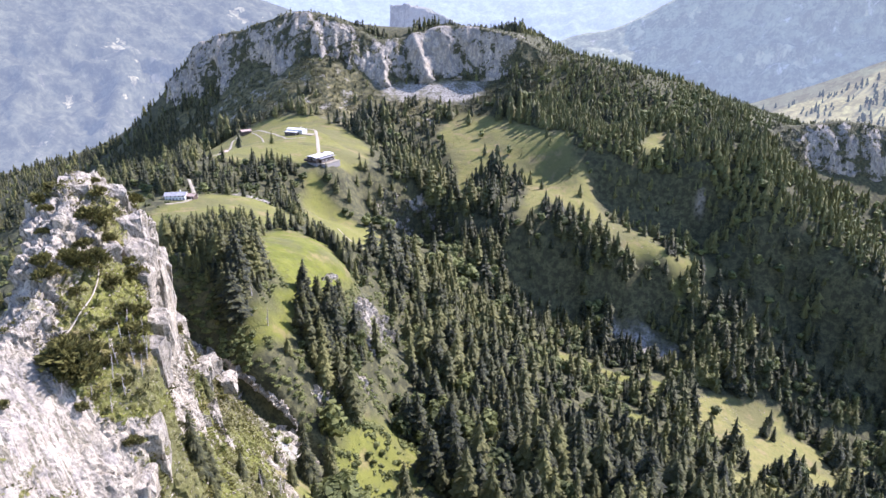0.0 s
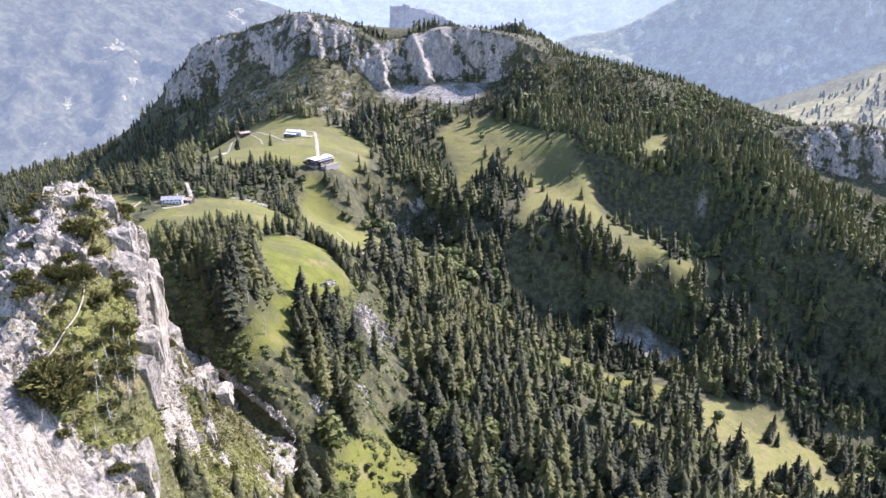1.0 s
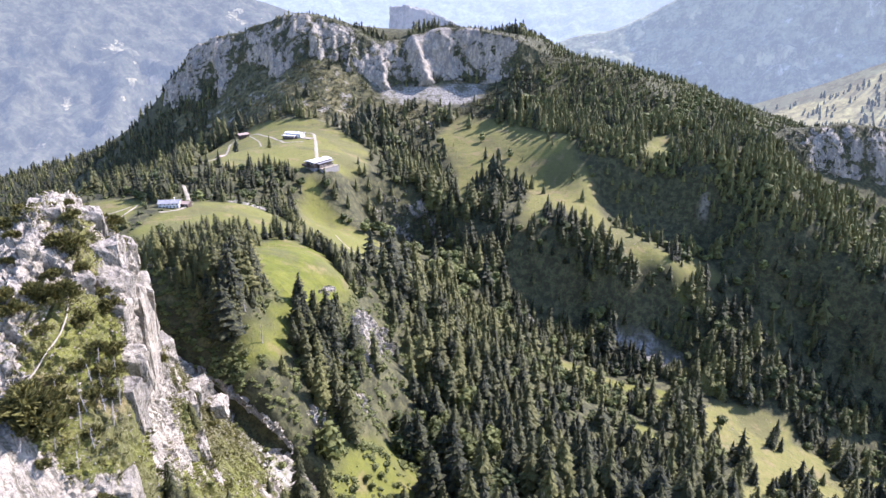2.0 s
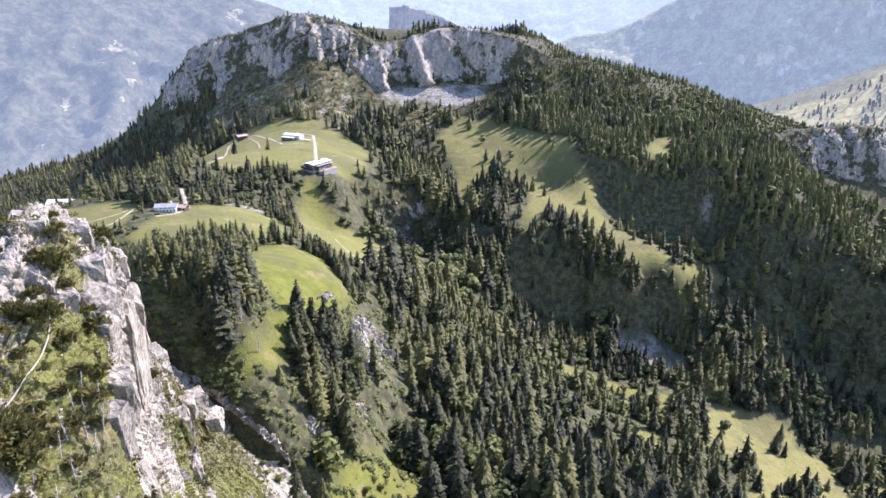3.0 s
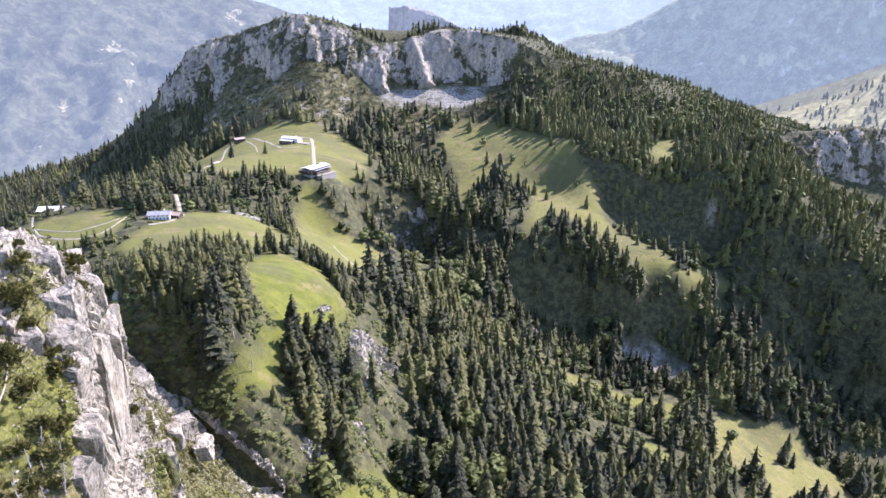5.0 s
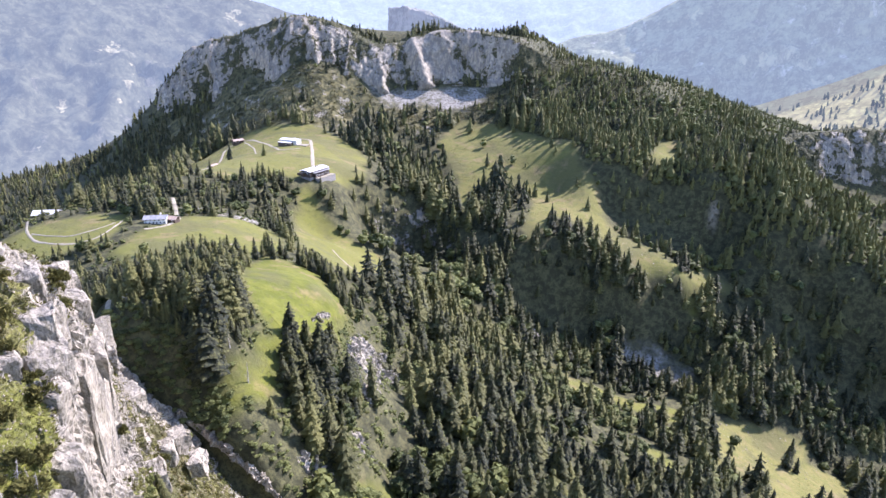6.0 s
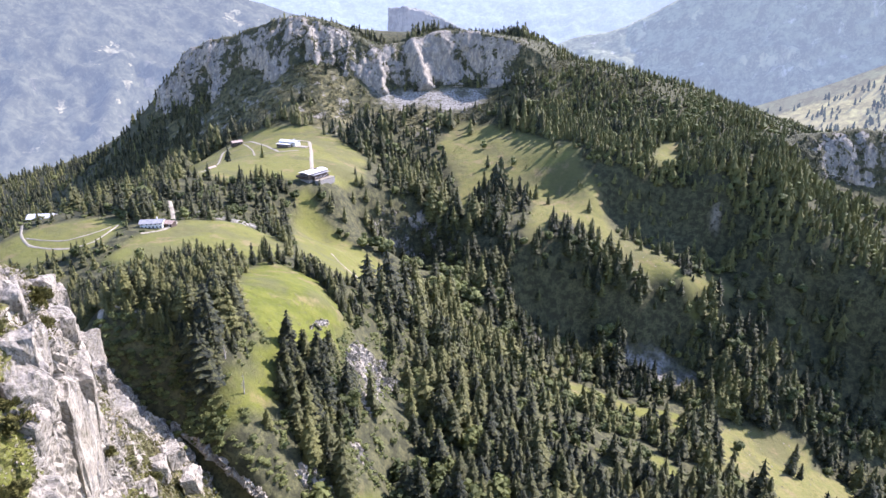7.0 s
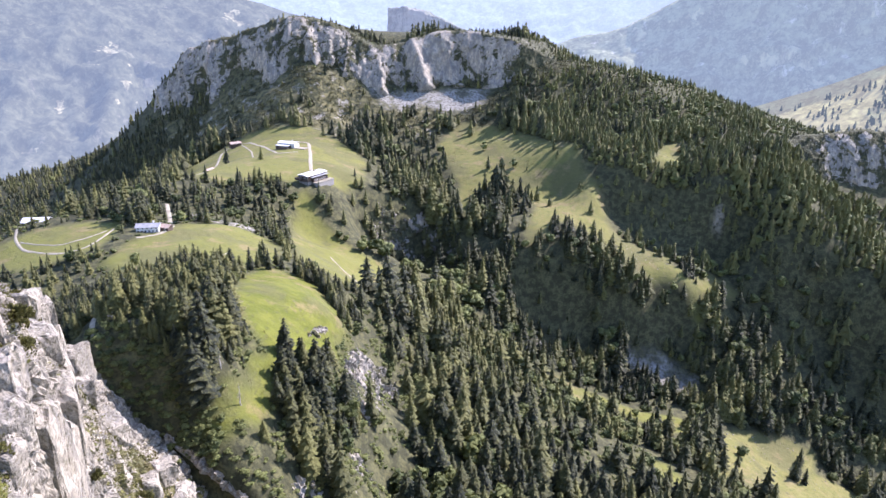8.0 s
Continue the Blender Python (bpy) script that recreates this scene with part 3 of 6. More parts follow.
def ground_height(x, y):
    x, y = np.atleast_1d(np.asarray(x, float)), np.atleast_1d(np.asarray(y, float))
    return land(x, y) + relief(x, y, meadow_of(x, y)[0]) - slot(x, y)


def build_ground():
    fine = np.arange(-41, 41.01, 0.3)
    coarse = np.arange(44, 316, 4.0)
    angle = np.radians(np.r_[fine, coarse])
    radius = np.r_[np.geomspace(3, 130, 40)[:-1], np.geomspace(130, 1750, 460)[:-1], np.geomspace(1750, 4900, 60)]
    r, a = np.meshgrid(radius, angle, indexing="ij")
    x, y = r * np.sin(a), r * np.cos(a) - 40
    m, lush = meadow_of(x, y)
    z = land(x.ravel(), y.ravel()).reshape(x.shape) + relief(x, y, m) - slot(x, y)
    scree = np.zeros_like(x)
    for ring in SCREES.values():
        scree = np.maximum(scree, soft_mask(x + 11 * fractal(x / 22, y / 22, seed=31), y + 11 * fractal(x / 22, y / 22, seed=32), ring, 5.0))
    gx = land(x.ravel() + 4, y.ravel()) - land(x.ravel() - 4, y.ravel())
    gy = land(x.ravel(), y.ravel() + 4) - land(x.ravel(), y.ravel() - 4)
    slope = (np.hypot(gx, gy) / 8).reshape(x.shape)
    rock = np.clip((slope - 3.2) / 0.6, 0, 1)
    v = np.stack([x, y, z], -1).reshape(-1, 3)
    me = raw_mesh("ground", v, grid_faces(len(radius), len(angle), True), GROUND,
                  {"meadow": m, "lush": lush, "scree": scree, "rock": rock, "scrub": np.maximum(soft_mask(x, y, THIN[0][1], 25), soft_mask(x, y, THIN[1][1], 20))}, smooth=True)
    return tagged(new("ground", me), "steep alpine ground with pasture, forest floor and scree", "ground", kind="structure")


build_ground()


# ---------- crags ----------
def loft(stations, step_u, step_v):
    """A sheet through cross-sections: stations[i][j] = (x, y, z). Returns points (rows, cols, 3) and the smooth place in the section."""
    p = np.array(stations, float)
    span = np.linalg.norm(np.diff(p, axis=0), axis=2).mean(1)
    u = np.r_[0, np.cumsum(span)]
    n = int(u[-1] / step_u) + 1
    uu = np.linspace(0, u[-1], n)
    q = np.empty((n, p.shape[1], 3))
    for j in range(p.shape[1]):
        for k in range(3):
            q[:, j, k] = np.interp(uu, u, p[:, j, k])
    soft = max(1, int(0.25 * np.median(span) / step_u))
    kernel = np.hanning(2 * soft + 3)[1:-1]
    pad = np.pad(q, ((soft, soft), (0, 0), (0, 0)), mode="edge")
    q = sum(pad[i:i + n] * w for i, w in enumerate(kernel)) / kernel.sum()
    arc = np.linalg.norm(np.diff(q, axis=1), axis=2).mean(0)
    v = np.r_[0, np.cumsum(arc)]
    m = int(v[-1] / step_v) + 1
    vv = np.linspace(0, v[-1], m)
    j = np.clip(np.searchsorted(v, vv, "right") - 1, 0, p.shape[1] - 2)
    t = ((vv - v[j]) / (v[j + 1] - v[j]))[None, :, None]
    return q[:, j] * (1 - t) + q[:, j + 1] * t, j + t[0, :, 0]


def normals(g):
    du, dv = np.gradient(g, axis=0), np.gradient(g, axis=1)
    n = np.cross(du, dv)
    return n / np.maximum(np.linalg.norm(n, axis=2, keepdims=True), 1e-6)


GREENS = []


def crag(name, stations, step, size, depth, label, flip=1.0, seed=0, upright=2.5, green_bias=0.0, spots=(), ribs=0.0, turf_less=0.0, material=None):
    """A limestone face: a lofted sheet broken into ribs, ledges and blocks."""
    g, place = loft(stations, step, step)
    n = normals(g) * flip
    x, y, z = g[..., 0] / size, g[..., 1] / size, g[..., 2] / size
    wx, wy, wz = x + 0.25 * fractal(x * 2, y * 2, z * 2, 3, seed + 1), y + 0.25 * fractal(x * 2, y * 2, z * 2, 3, seed + 2), z / upright
    big, gap = blocks(wx, wy, wz, seed)
    small, gap2 = blocks(wx * 2.9, wy * 2.9, wz * 3.4, seed + 20)
    tiny, _ = blocks(wx * 8, wy * 8, wz * 9, seed + 40)
    d = depth * (0.42 * big + 0.14 * ridged(x * 0.6, y * 0.6, z * 0.6 / upright, 2, seed) + 0.31 * small + 0.17 * tiny + 0.05 * fractal(x * 5, y * 5, z * 5, 3, seed + 11))
    d = d - depth * (0.3 * np.exp(-(gap / 0.045) ** 2) + 0.16 * np.exp(-(gap2 / 0.06) ** 2))
    d = d * (1 - 0.86 * np.exp(-((g[..., 0] + 74) / 14) ** 4 - ((g[..., 1] - 96) / 18) ** 4))
    d = d * (1 - 0.72 * np.exp(-((g[..., 0] + 66) / 8) ** 2 - ((g[..., 1] - 144) / 17) ** 2 - ((g[..., 2] - 318) / 17) ** 2))
    turfed = sum((max(w, 0) * np.exp(-((g[..., 0] - sx) / rx) ** 2 - ((g[..., 1] - sy) / ry) ** 2) for sx, sy, rx, ry, w in spots), np.zeros(x.shape))
    d = d * (1 - 0.55 * np.clip(turfed, 0, 1))
    gully = 0.0
    if ribs:
        rib = ridged(x * 0.5 + z * 0.12, y * 0.2, z * 0.06, 3, seed + 60, 0.55)
        flute = ridged(x * 1.9, y * 0.4, z * 0.07, 2, seed + 64)
        d = d * 0.55 + ribs * rib + 0.22 * ribs * flute
        gully = 0.9 * (np.median(rib) - rib) + 0.55 * (np.median(flute) - flute)
    d = d - (d.mean() if not ribs else 0.0)
    fade = np.clip(np.minimum(place, place.max() - place) * 2.5, 0, 1)[None, :]
    if ribs:
        fade = np.clip(place * 2.5, 0, 1)[None, :] * np.clip((place.max() - place - 0.7) * 1.4, 0.12, 1)[None, :]
    g2 = g + n * (d * fade)[..., None]
    g2[..., 2] += depth * 0.15 * fractal(x * 4, y * 4, z * 4, 3, seed + 5) * fade
    nn = normals(g2) * flip
    green = np.clip((nn[..., 2] - 0.4) / 0.4, 0, 1) * 0.45 + 0.55 * fractal(x * 1.3, y * 1.3, z * 1.3, 4, seed + 3) + green_bias + gully
    if ribs:
        green = green + np.clip((place - place.max() + 1.12) * 3.0, 0, 0.9)[None, :]
    for sx, sy, rx, ry, weight in spots:
        green = green + weight * np.exp(-((g[..., 0] - sx) / rx) ** 2 - ((g[..., 1] - sy) / ry) ** 2)
    GREENS.append((g2[1:-1, 2:-2].reshape(-1, 3), green[1:-1, 2:-2].ravel(), nn[1:-1, 2:-2, 2].ravel()))
    me = raw_mesh(name, g2.reshape(-1, 3), grid_faces(*g2.shape[:2]), material or ROCK, {"green": np.clip(green - turf_less, 0, 1), "lush": np.clip((g[..., 0] + 92) / 28, 0.2, 0.85)}, smooth=step > 0.9)
    return tagged(new(name, me), label, "cliff", kind="structure"), g2


# The rocky ridge beside the flight: cross-sections from its far side over the crest to the talus
RIDGE = {
    40: [(-108, 262), (-97, 272), (-94, 318), (-86, 328), (-78, 324), (-64, 312), (-58, 294), (-46, 272), (-20, 225)],
    80: [(-108, 262), (-95, 278), (-92, 326), (-84, 334), (-74, 329), (-60, 312), (-54, 296), (-44, 270), (-20, 225)],
    103: [(-108, 262), (-92, 288), (-88, 332), (-82, 337), (-71, 331), (-58, 317), (-54, 302), (-44, 275), (-20, 230)],
    119: [(-108, 262), (-90, 294), (-86, 339), (-80, 342), (-72, 336), (-59, 327), (-55, 309), (-47, 284), (-22, 230)],
    131: [(-108, 262), (-91, 300), (-88, 347), (-82, 349), (-74, 342), (-64, 333), (-61, 309), (-54, 282), (-25, 232)],
    145: [(-108, 262), (-97, 302), (-93, 351), (-86, 353), (-77, 347), (-69, 337), (-68, 306), (-59, 280), (-27, 231)],
    153: [(-108, 262), (-101, 302), (-97, 352), (-89, 356), (-79, 352), (-71.5, 344), (-71, 303), (-62, 278), (-28, 231)],
    165: [(-118, 262), (-106, 300), (-102, 351), (-92, 358), (-82, 352), (-75, 342), (-74, 300), (-66, 275), (-31, 229)],
    180: [(-126, 262), (-113, 297), (-108, 345), (-97, 352), (-87, 346), (-80.5, 334), (-79.5, 297), (-72, 271), (-35, 225)],
    205: [(-140, 258), (-127, 287), (-120, 332), (-108, 342), (-99, 331), (-92, 305), (-88, 282), (-77, 258), (-45, 212)],
    232: [(-158, 255), (-146, 272), (-137, 314), (-124, 327), (-116, 307), (-106, 286), (-98, 272), (-86, 248), (-55, 205)],
    262: [(-172, 250), (-163, 260), (-152, 285), (-138, 296), (-129, 284), (-118, 262), (-108, 248), (-96, 234), (-65, 200)],
    295: [(-182, 245), (-175, 250), (-162, 263), (-148, 270), (-138, 262), (-126, 250), (-114, 240), (-104, 228), (-75, 190)],
}
RIDGE_TURF = [(-68, 123, 9, 14, 1.3), (-62, 128, 6, 12, 0.6), (-71, 130, 6, 8, 0.5), (-60, 116, 5, 7, 0.4), (-77, 150, 5, 4, 0.9), (-88, 161, 7, 5, 0.5), (-80, 157, 5, 4, 0.5), (-73, 141, 4, 4, 0.7), (-112, 232, 8, 10, 0.4), (-100, 205, 7, 12, 0.55),
              (-54, 128, 6, 26, 1.3), (-60, 162, 8, 18, 1.5), (-70, 192, 9, 16, 1.3), (-84, 212, 6, 13, 1.2), (-92, 232, 8, 11, 1.0), (-77, 200, 4, 14, 0.9), (-48, 100, 8, 30, 1.2), (-76, 226, 9, 15, 1.1), (-90, 250, 12, 14, 0.7),
              (-76, 103, 9, 8, -0.6), (-66, 102, 7, 6, -0.8), (-84, 130, 4, 6, -0.3), (-72, 158, 3, 8, -0.6), (-69, 148, 3, 5, -0.5), (-63, 137, 2.5, 8, -0.7), (-58, 112, 2.5, 8, -0.5)]
ridge, RIDGE_SHAPE = crag("rock_ridge", [[(x, y, z) for x, z in row] for y, row in RIDGE.items()], 0.56, 11.0, 2.9, "white weathered limestone ridge with turf ledges and steep walls", flip=-1.0, seed=40, upright=1.5, green_bias=-0.12, spots=RIDGE_TURF)

WEST_WALL = [
    [(-545, 1300, 130), (-535, 1305, 165), (-525, 1335, 225), (-515, 1380, 235)],
    [(-500, 1288, 180), (-492, 1300, 212), (-472, 1334, 303), (-470, 1380, 305)],
    [(-440, 1262, 205), (-430, 1272, 228), (-420, 1318, 322), (-415, 1365, 326)],
    [(-375, 1228, 215), (-365, 1242, 240), (-350, 1302, 341), (-345, 1350, 345)],
    [(-310, 1200, 235), (-305, 1215, 265), (-290, 1282, 364), (-285, 1330, 366)],
    [(-250, 1195, 255), (-245, 1212, 290), (-235, 1274, 369), (-232, 1320, 370)],
    [(-195, 1200, 262), (-190, 1215, 300), (-180, 1260, 356), (-178, 1305, 356)],
    [(-155, 1190, 248), (-150, 1205, 288), (-145, 1256, 342), (-143, 1300, 342)],
]
EAST_WALL = [
    [(-170, 1190, 246), (-165, 1202, 285), (-160, 1258, 345), (-158, 1300, 346)],
    [(-130, 1180, 240), (-125, 1194, 262), (-118, 1242, 322), (-115, 1298, 324)],
    [(-75, 1180, 244), (-72, 1196, 262), (-68, 1250, 326), (-66, 1308, 328)],
    [(-10, 1200, 252), (-8, 1216, 268), (-5, 1260, 346), (-4, 1323, 348)],
    [(50, 1205, 256), (52, 1220, 270), (55, 1260, 346), (56, 1323, 346)],
    [(110, 1195, 258), (112, 1208, 274), (118, 1230, 334), (120, 1308, 338)],
    [(165, 1175, 258), (168, 1186, 275), (178, 1230, 309), (182, 1300, 328)],
    [(235, 1190, 235), (238, 1205, 250), (245, 1244, 266), (250, 1310, 285)],
]
crag("cliff", WEST_WALL, 2.4, 34.0, 9.0, "high grey limestone wall under a wooded summit", seed=60, upright=3.4, green_bias=0.06, ribs=26, turf_less=0.05, material=WALL_ROCK)
crag("cliff", EAST_WALL, 2.4, 34.0, 9.0, "high grey limestone wall above pale scree", seed=75, upright=3.4, green_bias=0.06, ribs=20, turf_less=0.05, material=WALL_ROCK, spots=[(170, 1220, 60, 90, 0.45), (-140, 1230, 45, 90, 0.25), (0, 1255, 85, 45, -0.5)])


def outcrop(label, line, width, seed, step=1.2, size=12.0, depth=5.0, green=0.05, lift=-1.5, material=None):
    """Broken rock that comes out of the slope along a plan line, to a width up the slope at its left."""
    p = np.array(line, float)
    d = np.gradient(p, axis=0)
    up = np.stack([-d[:, 1], d[:, 0]], 1) / np.hypot(d[:, 0], d[:, 1])[:, None]
    rows = []
    for k, ((px, py), (ux, uy)) in enumerate(zip(p, up)):
        w = width * (0.55 if k in (0, len(p) - 1) else 1.0)
        rows.append([(px + ux * w * f, py + uy * w * f, float(land(px + ux * w * f, py + uy * w * f)[0]) + (lift if 0 < f < 1 else -6)) for f in (-0.15, 0.0, 0.25, 0.5, 0.75, 1.0, 1.15)])
    return crag("cliff", rows, step, size, depth, label, seed=seed, upright=1.8, green_bias=green, material=material or WALL_ROCK)[0]


bank = []
for x, y in [(-110, 278.6), (-102, 275.2), (-95, 271.5), (-87, 267.4), (-80, 264.5), (-72, 261.6), (-66, 259.5)]:
    z = float(land(x, y)[0]) + 0.7 * math.sin(1.9 * x) - 1.4
    bank.append([(x + 0.4, y + 0.4, z - 2.2), (x + 0.2, y + 0.2, z - 0.4), (x + 0.4, y + 0.7, z + 1.2), (x + 0.6, y + 1.6, z + 1.5), (x + 1, y + 3.4, z - 1.6)])
crag("cliff", bank, 0.5, 5.5, 2.4, "pale cut rock bank along the dark gully", seed=101, upright=1.6, green_bias=-0.1)
outcrop("shaded rock band in the bowl under the spur", [(-136, 300), (-126, 297), (-116, 299)], 9, 116, 0.7, 6, 2.6, 0.1, 0.0)
outcrop("grey limestone step below the green spur", [(-40, 345), (-36, 370), (-32, 395), (-28, 420)], 24, 102, 0.9, 8, 3.6, -0.05, 0.6)
outcrop("grey limestone step among spruces", [(-58, 272), (-46, 286), (-41, 302), (-36, 320)], 18, 103, 0.8, 8, 3.4, -0.05, 0.6)
outcrop("shaded limestone face of the wooded knoll", [(-76, 758), (-58, 770), (-31, 790), (-3, 786), (12, 776)], 30, 104, 1.4, 14, 6.0, 0.42, -0.5)
outcrop("shaded limestone face above the brook", [(70, 680), (110, 668), (160, 662), (200, 664)], 34, 105, 1.6, 16, 7.0, 0.12)
outcrop("stony edge of the bright spur meadow", [(-69, 362), (-66, 372), (-63, 382)], 5, 112, 0.5, 3.5, 1.5, 0.1, 0.2)
outcrop("grey limestone step on the wooded rib", [(-212, 1150), (-196, 1148), (-178, 1158)], 16, 113, 1.6, 14, 6.0, 0.1)
EAST_END = [
    [(470, 1028, 152), (470, 1036, 168), (468, 1056, 179), (463, 1078, 190), (463, 1104, 201), (465, 1150, 193)],
    [(540, 1028, 128), (540, 1036, 144), (537, 1056, 159), (531, 1078, 179), (526, 1104, 197), (528, 1150, 189)],
    [(616, 1028, 85), (616, 1036, 101), (608, 1056, 132), (598, 1078, 172), (589, 1104, 201), (591, 1150, 193)],
    [(694, 1028, 29), (694, 1036, 45), (675, 1056, 109), (663, 1078, 163), (650, 1104, 206), (652, 1150, 198)],
    [(771, 1028, -9), (771, 1036, 7), (747, 1056, 86), (727, 1078, 153), (714, 1104, 200), (716, 1150, 192)],
    [(839, 1028, -29), (839, 1036, -13), (823, 1056, 67), (812, 1078, 135), (809, 1104, 184), (811, 1150, 176)],
]
crag("cliff", EAST_END, 2.4, 55.0, 9.0, "shaded grey crag at the end of the wooded ridge", seed=106, upright=2.0, green_bias=0.26, ribs=14, turf_less=0.0, material=WALL_ROCK, spots=[(520, 1070, 60, 60, 0.3)])
outcrop("pale broken rock along the wooded crest", [(506, 846), (486, 900), (456, 955), (404, 1020)], 15, 117, 1.6, 12, 5.0, 0.1, 1.0)
outcrop("small grey crag beside the alpine hut", [(-208, 582), (-188, 566), (-168, 558), (-148, 562)], 16, 107, 1.0, 7, 3.0, 0.1)
outcrop("rock strewn gully bed under the ridge", [(-92, 226), (-78, 240), (-66, 246), (-56, 244)], 14, 110, 0.8, 6, 2.0, 0.0, material=ROCK)
outcrop("white limestone fin below the ridge", [(-94, 214), (-84, 204), (-74, 192), (-65, 176)], -9, 109, 0.6, 6, 3.5, -0.2, 4.0, ROCK)


def rock_block(x, y, z, size, turn, seed, lean=(0.0, 0.0)):
    """A faceted limestone block: the hull of scattered points, with worn edges, sunk into the ridge."""
    r = np.random.RandomState(seed)
    bm = bmesh.new()
    for k in range(8):
        for _ in range(3):
            d = [(1 if k >> a & 1 else -1) * r.uniform(0.3, 1.0) ** 0.7 for a in range(3)]
            bm.verts.new((d[0] * size[0] / 2, d[1] * size[1] / 2, d[2] * size[2] / 2))
    hull = bmesh.ops.convex_hull(bm, input=bm.verts)
    bmesh.ops.delete(bm, geom=[e for e in hull["geom_interior"] if isinstance(e, bmesh.types.BMVert)], context="VERTS")
    bmesh.ops.bevel(bm, geom=bm.edges[:], offset=0.12, segments=1, affect="EDGES")
    for _ in range(2):
        bmesh.ops.subdivide_edges(bm, edges=[e for e in bm.edges if e.calc_length() > 1.3], cuts=1, use_grid_fill=True)
    bmesh.ops.triangulate(bm, faces=bm.faces[:])
    m = Matrix.LocRotScale((x, y, z), Euler((lean[0], lean[1], turn)), None)
    bm.transform(m)
    co = np.array([v.co[:] for v in bm.verts])
    n = np.array([v.normal[:] for v in bm.verts])
    rough = 0.5 * fractal(co[:, 0] / 2.2, co[:, 1] / 2.2, co[:, 2] / 2.2, 3, seed) + 0.4 * blocks(co[:, 0] / 2.6, co[:, 1] / 2.6, co[:, 2] / 3.4, seed)[0]
    co = co + n * rough[:, None]
    me = bpy.data.meshes.new("rock_block")
    bm.to_mesh(me)
    bm.free()
    me.vertices.foreach_set("co", co.astype(np.float32).ravel())
    me.materials.append(ROCK)
    ob = part("rock_block", me, ridge)
    return ob


# Blocks and pillars of the ridge: place, width, depth, height, turn and lean
BLOCKS = [(-91, 162, 354, 9, 8, 7, 0.3, 0.1), (-97, 157, 350, 7, 7, 9, 1.0, 0), (-84, 166, 351, 7, 7, 7, 0.6, 0.2), (-87, 148, 350, 10, 7, 5, 0.5, -0.35), (-95, 150, 346, 6, 8, 12, 0.2, 0),
          (-86, 137, 345, 7, 6, 10, 0.4, -0.1), (-89, 141, 344, 6, 7, 12, 1.2, 0), (-73.5, 151, 340, 8, 8, 11, 0.9, 0.1), (-76, 157, 345, 7, 8, 11, 0.2, 0), (-70.5, 146.5, 336, 6, 6, 9, 1.5, 0.15), (-77, 145.5, 343, 5, 5, 8, 0.7, 0),
          (-81.5, 124, 338, 9, 7, 9, 0.3, -0.2), (-77, 128, 338, 6, 5, 6, 1.1, -0.1), (-85, 118, 334, 6, 6, 12, 0.1, 0), (-84, 112, 332, 7, 7, 10, 0.8, -0.2), (-65, 138, 327, 6, 7, 13, 0.4, 0.1), (-62, 129, 325, 5, 7, 12, 0.2, 0),
          (-74.5, 163, 322, 5, 11, 30, 0.25, 0.03), (-77.5, 170, 316, 6, 9, 28, 0.3, 0), (-58, 114, 315, 5, 8, 14, 0.2, 0.1), (-57.5, 105, 309, 6, 8, 14, 0.1, 0.1), (-81, 178, 322, 7, 9, 24, 0.5, 0), (-88, 186, 336, 8, 9, 12, 0.8, 0.1),
          (-93, 198, 318, 7, 10, 22, 0.6, 0), (-103, 206, 334, 9, 9, 12, 0.3, 0), (-110, 221, 324, 8, 9, 14, 0.9, 0), (-120, 234, 318, 9, 9, 14, 0.4, 0), (-104, 222, 298, 8, 9, 18, 0.7, 0.1), (-112, 236, 300, 8, 10, 16, 0.2, 0.1),
          (-97, 216, 282, 7, 10, 12, 0.5, 0.2), (-103, 234, 280, 8, 10, 12, 0.8, 0.2), (-128, 250, 300, 9, 10, 14, 0.4, 0.1), (-136, 262, 286, 8, 9, 12, 0.6, 0), (-74, 186, 271, 5, 9, 12, 0.6, 0.1), (-81, 198, 277, 5, 9, 13, 0.7, 0.1),
          (-67.5, 177, 264, 4, 7, 9, 0.6, 0.1), (-90, 224, 268, 6, 8, 8, 0.5, 0.1), (-85, 234, 256, 6, 8, 7, 0.2, 0.1), (-95, 244, 258, 7, 8, 8, 0.9, 0.1)]
for k, (x, y, z, a, b, c, turn, lean) in enumerate(BLOCKS):
    rock_block(x, y, z, (a, b, c), turn, 500 + k, (lean, 0.0))


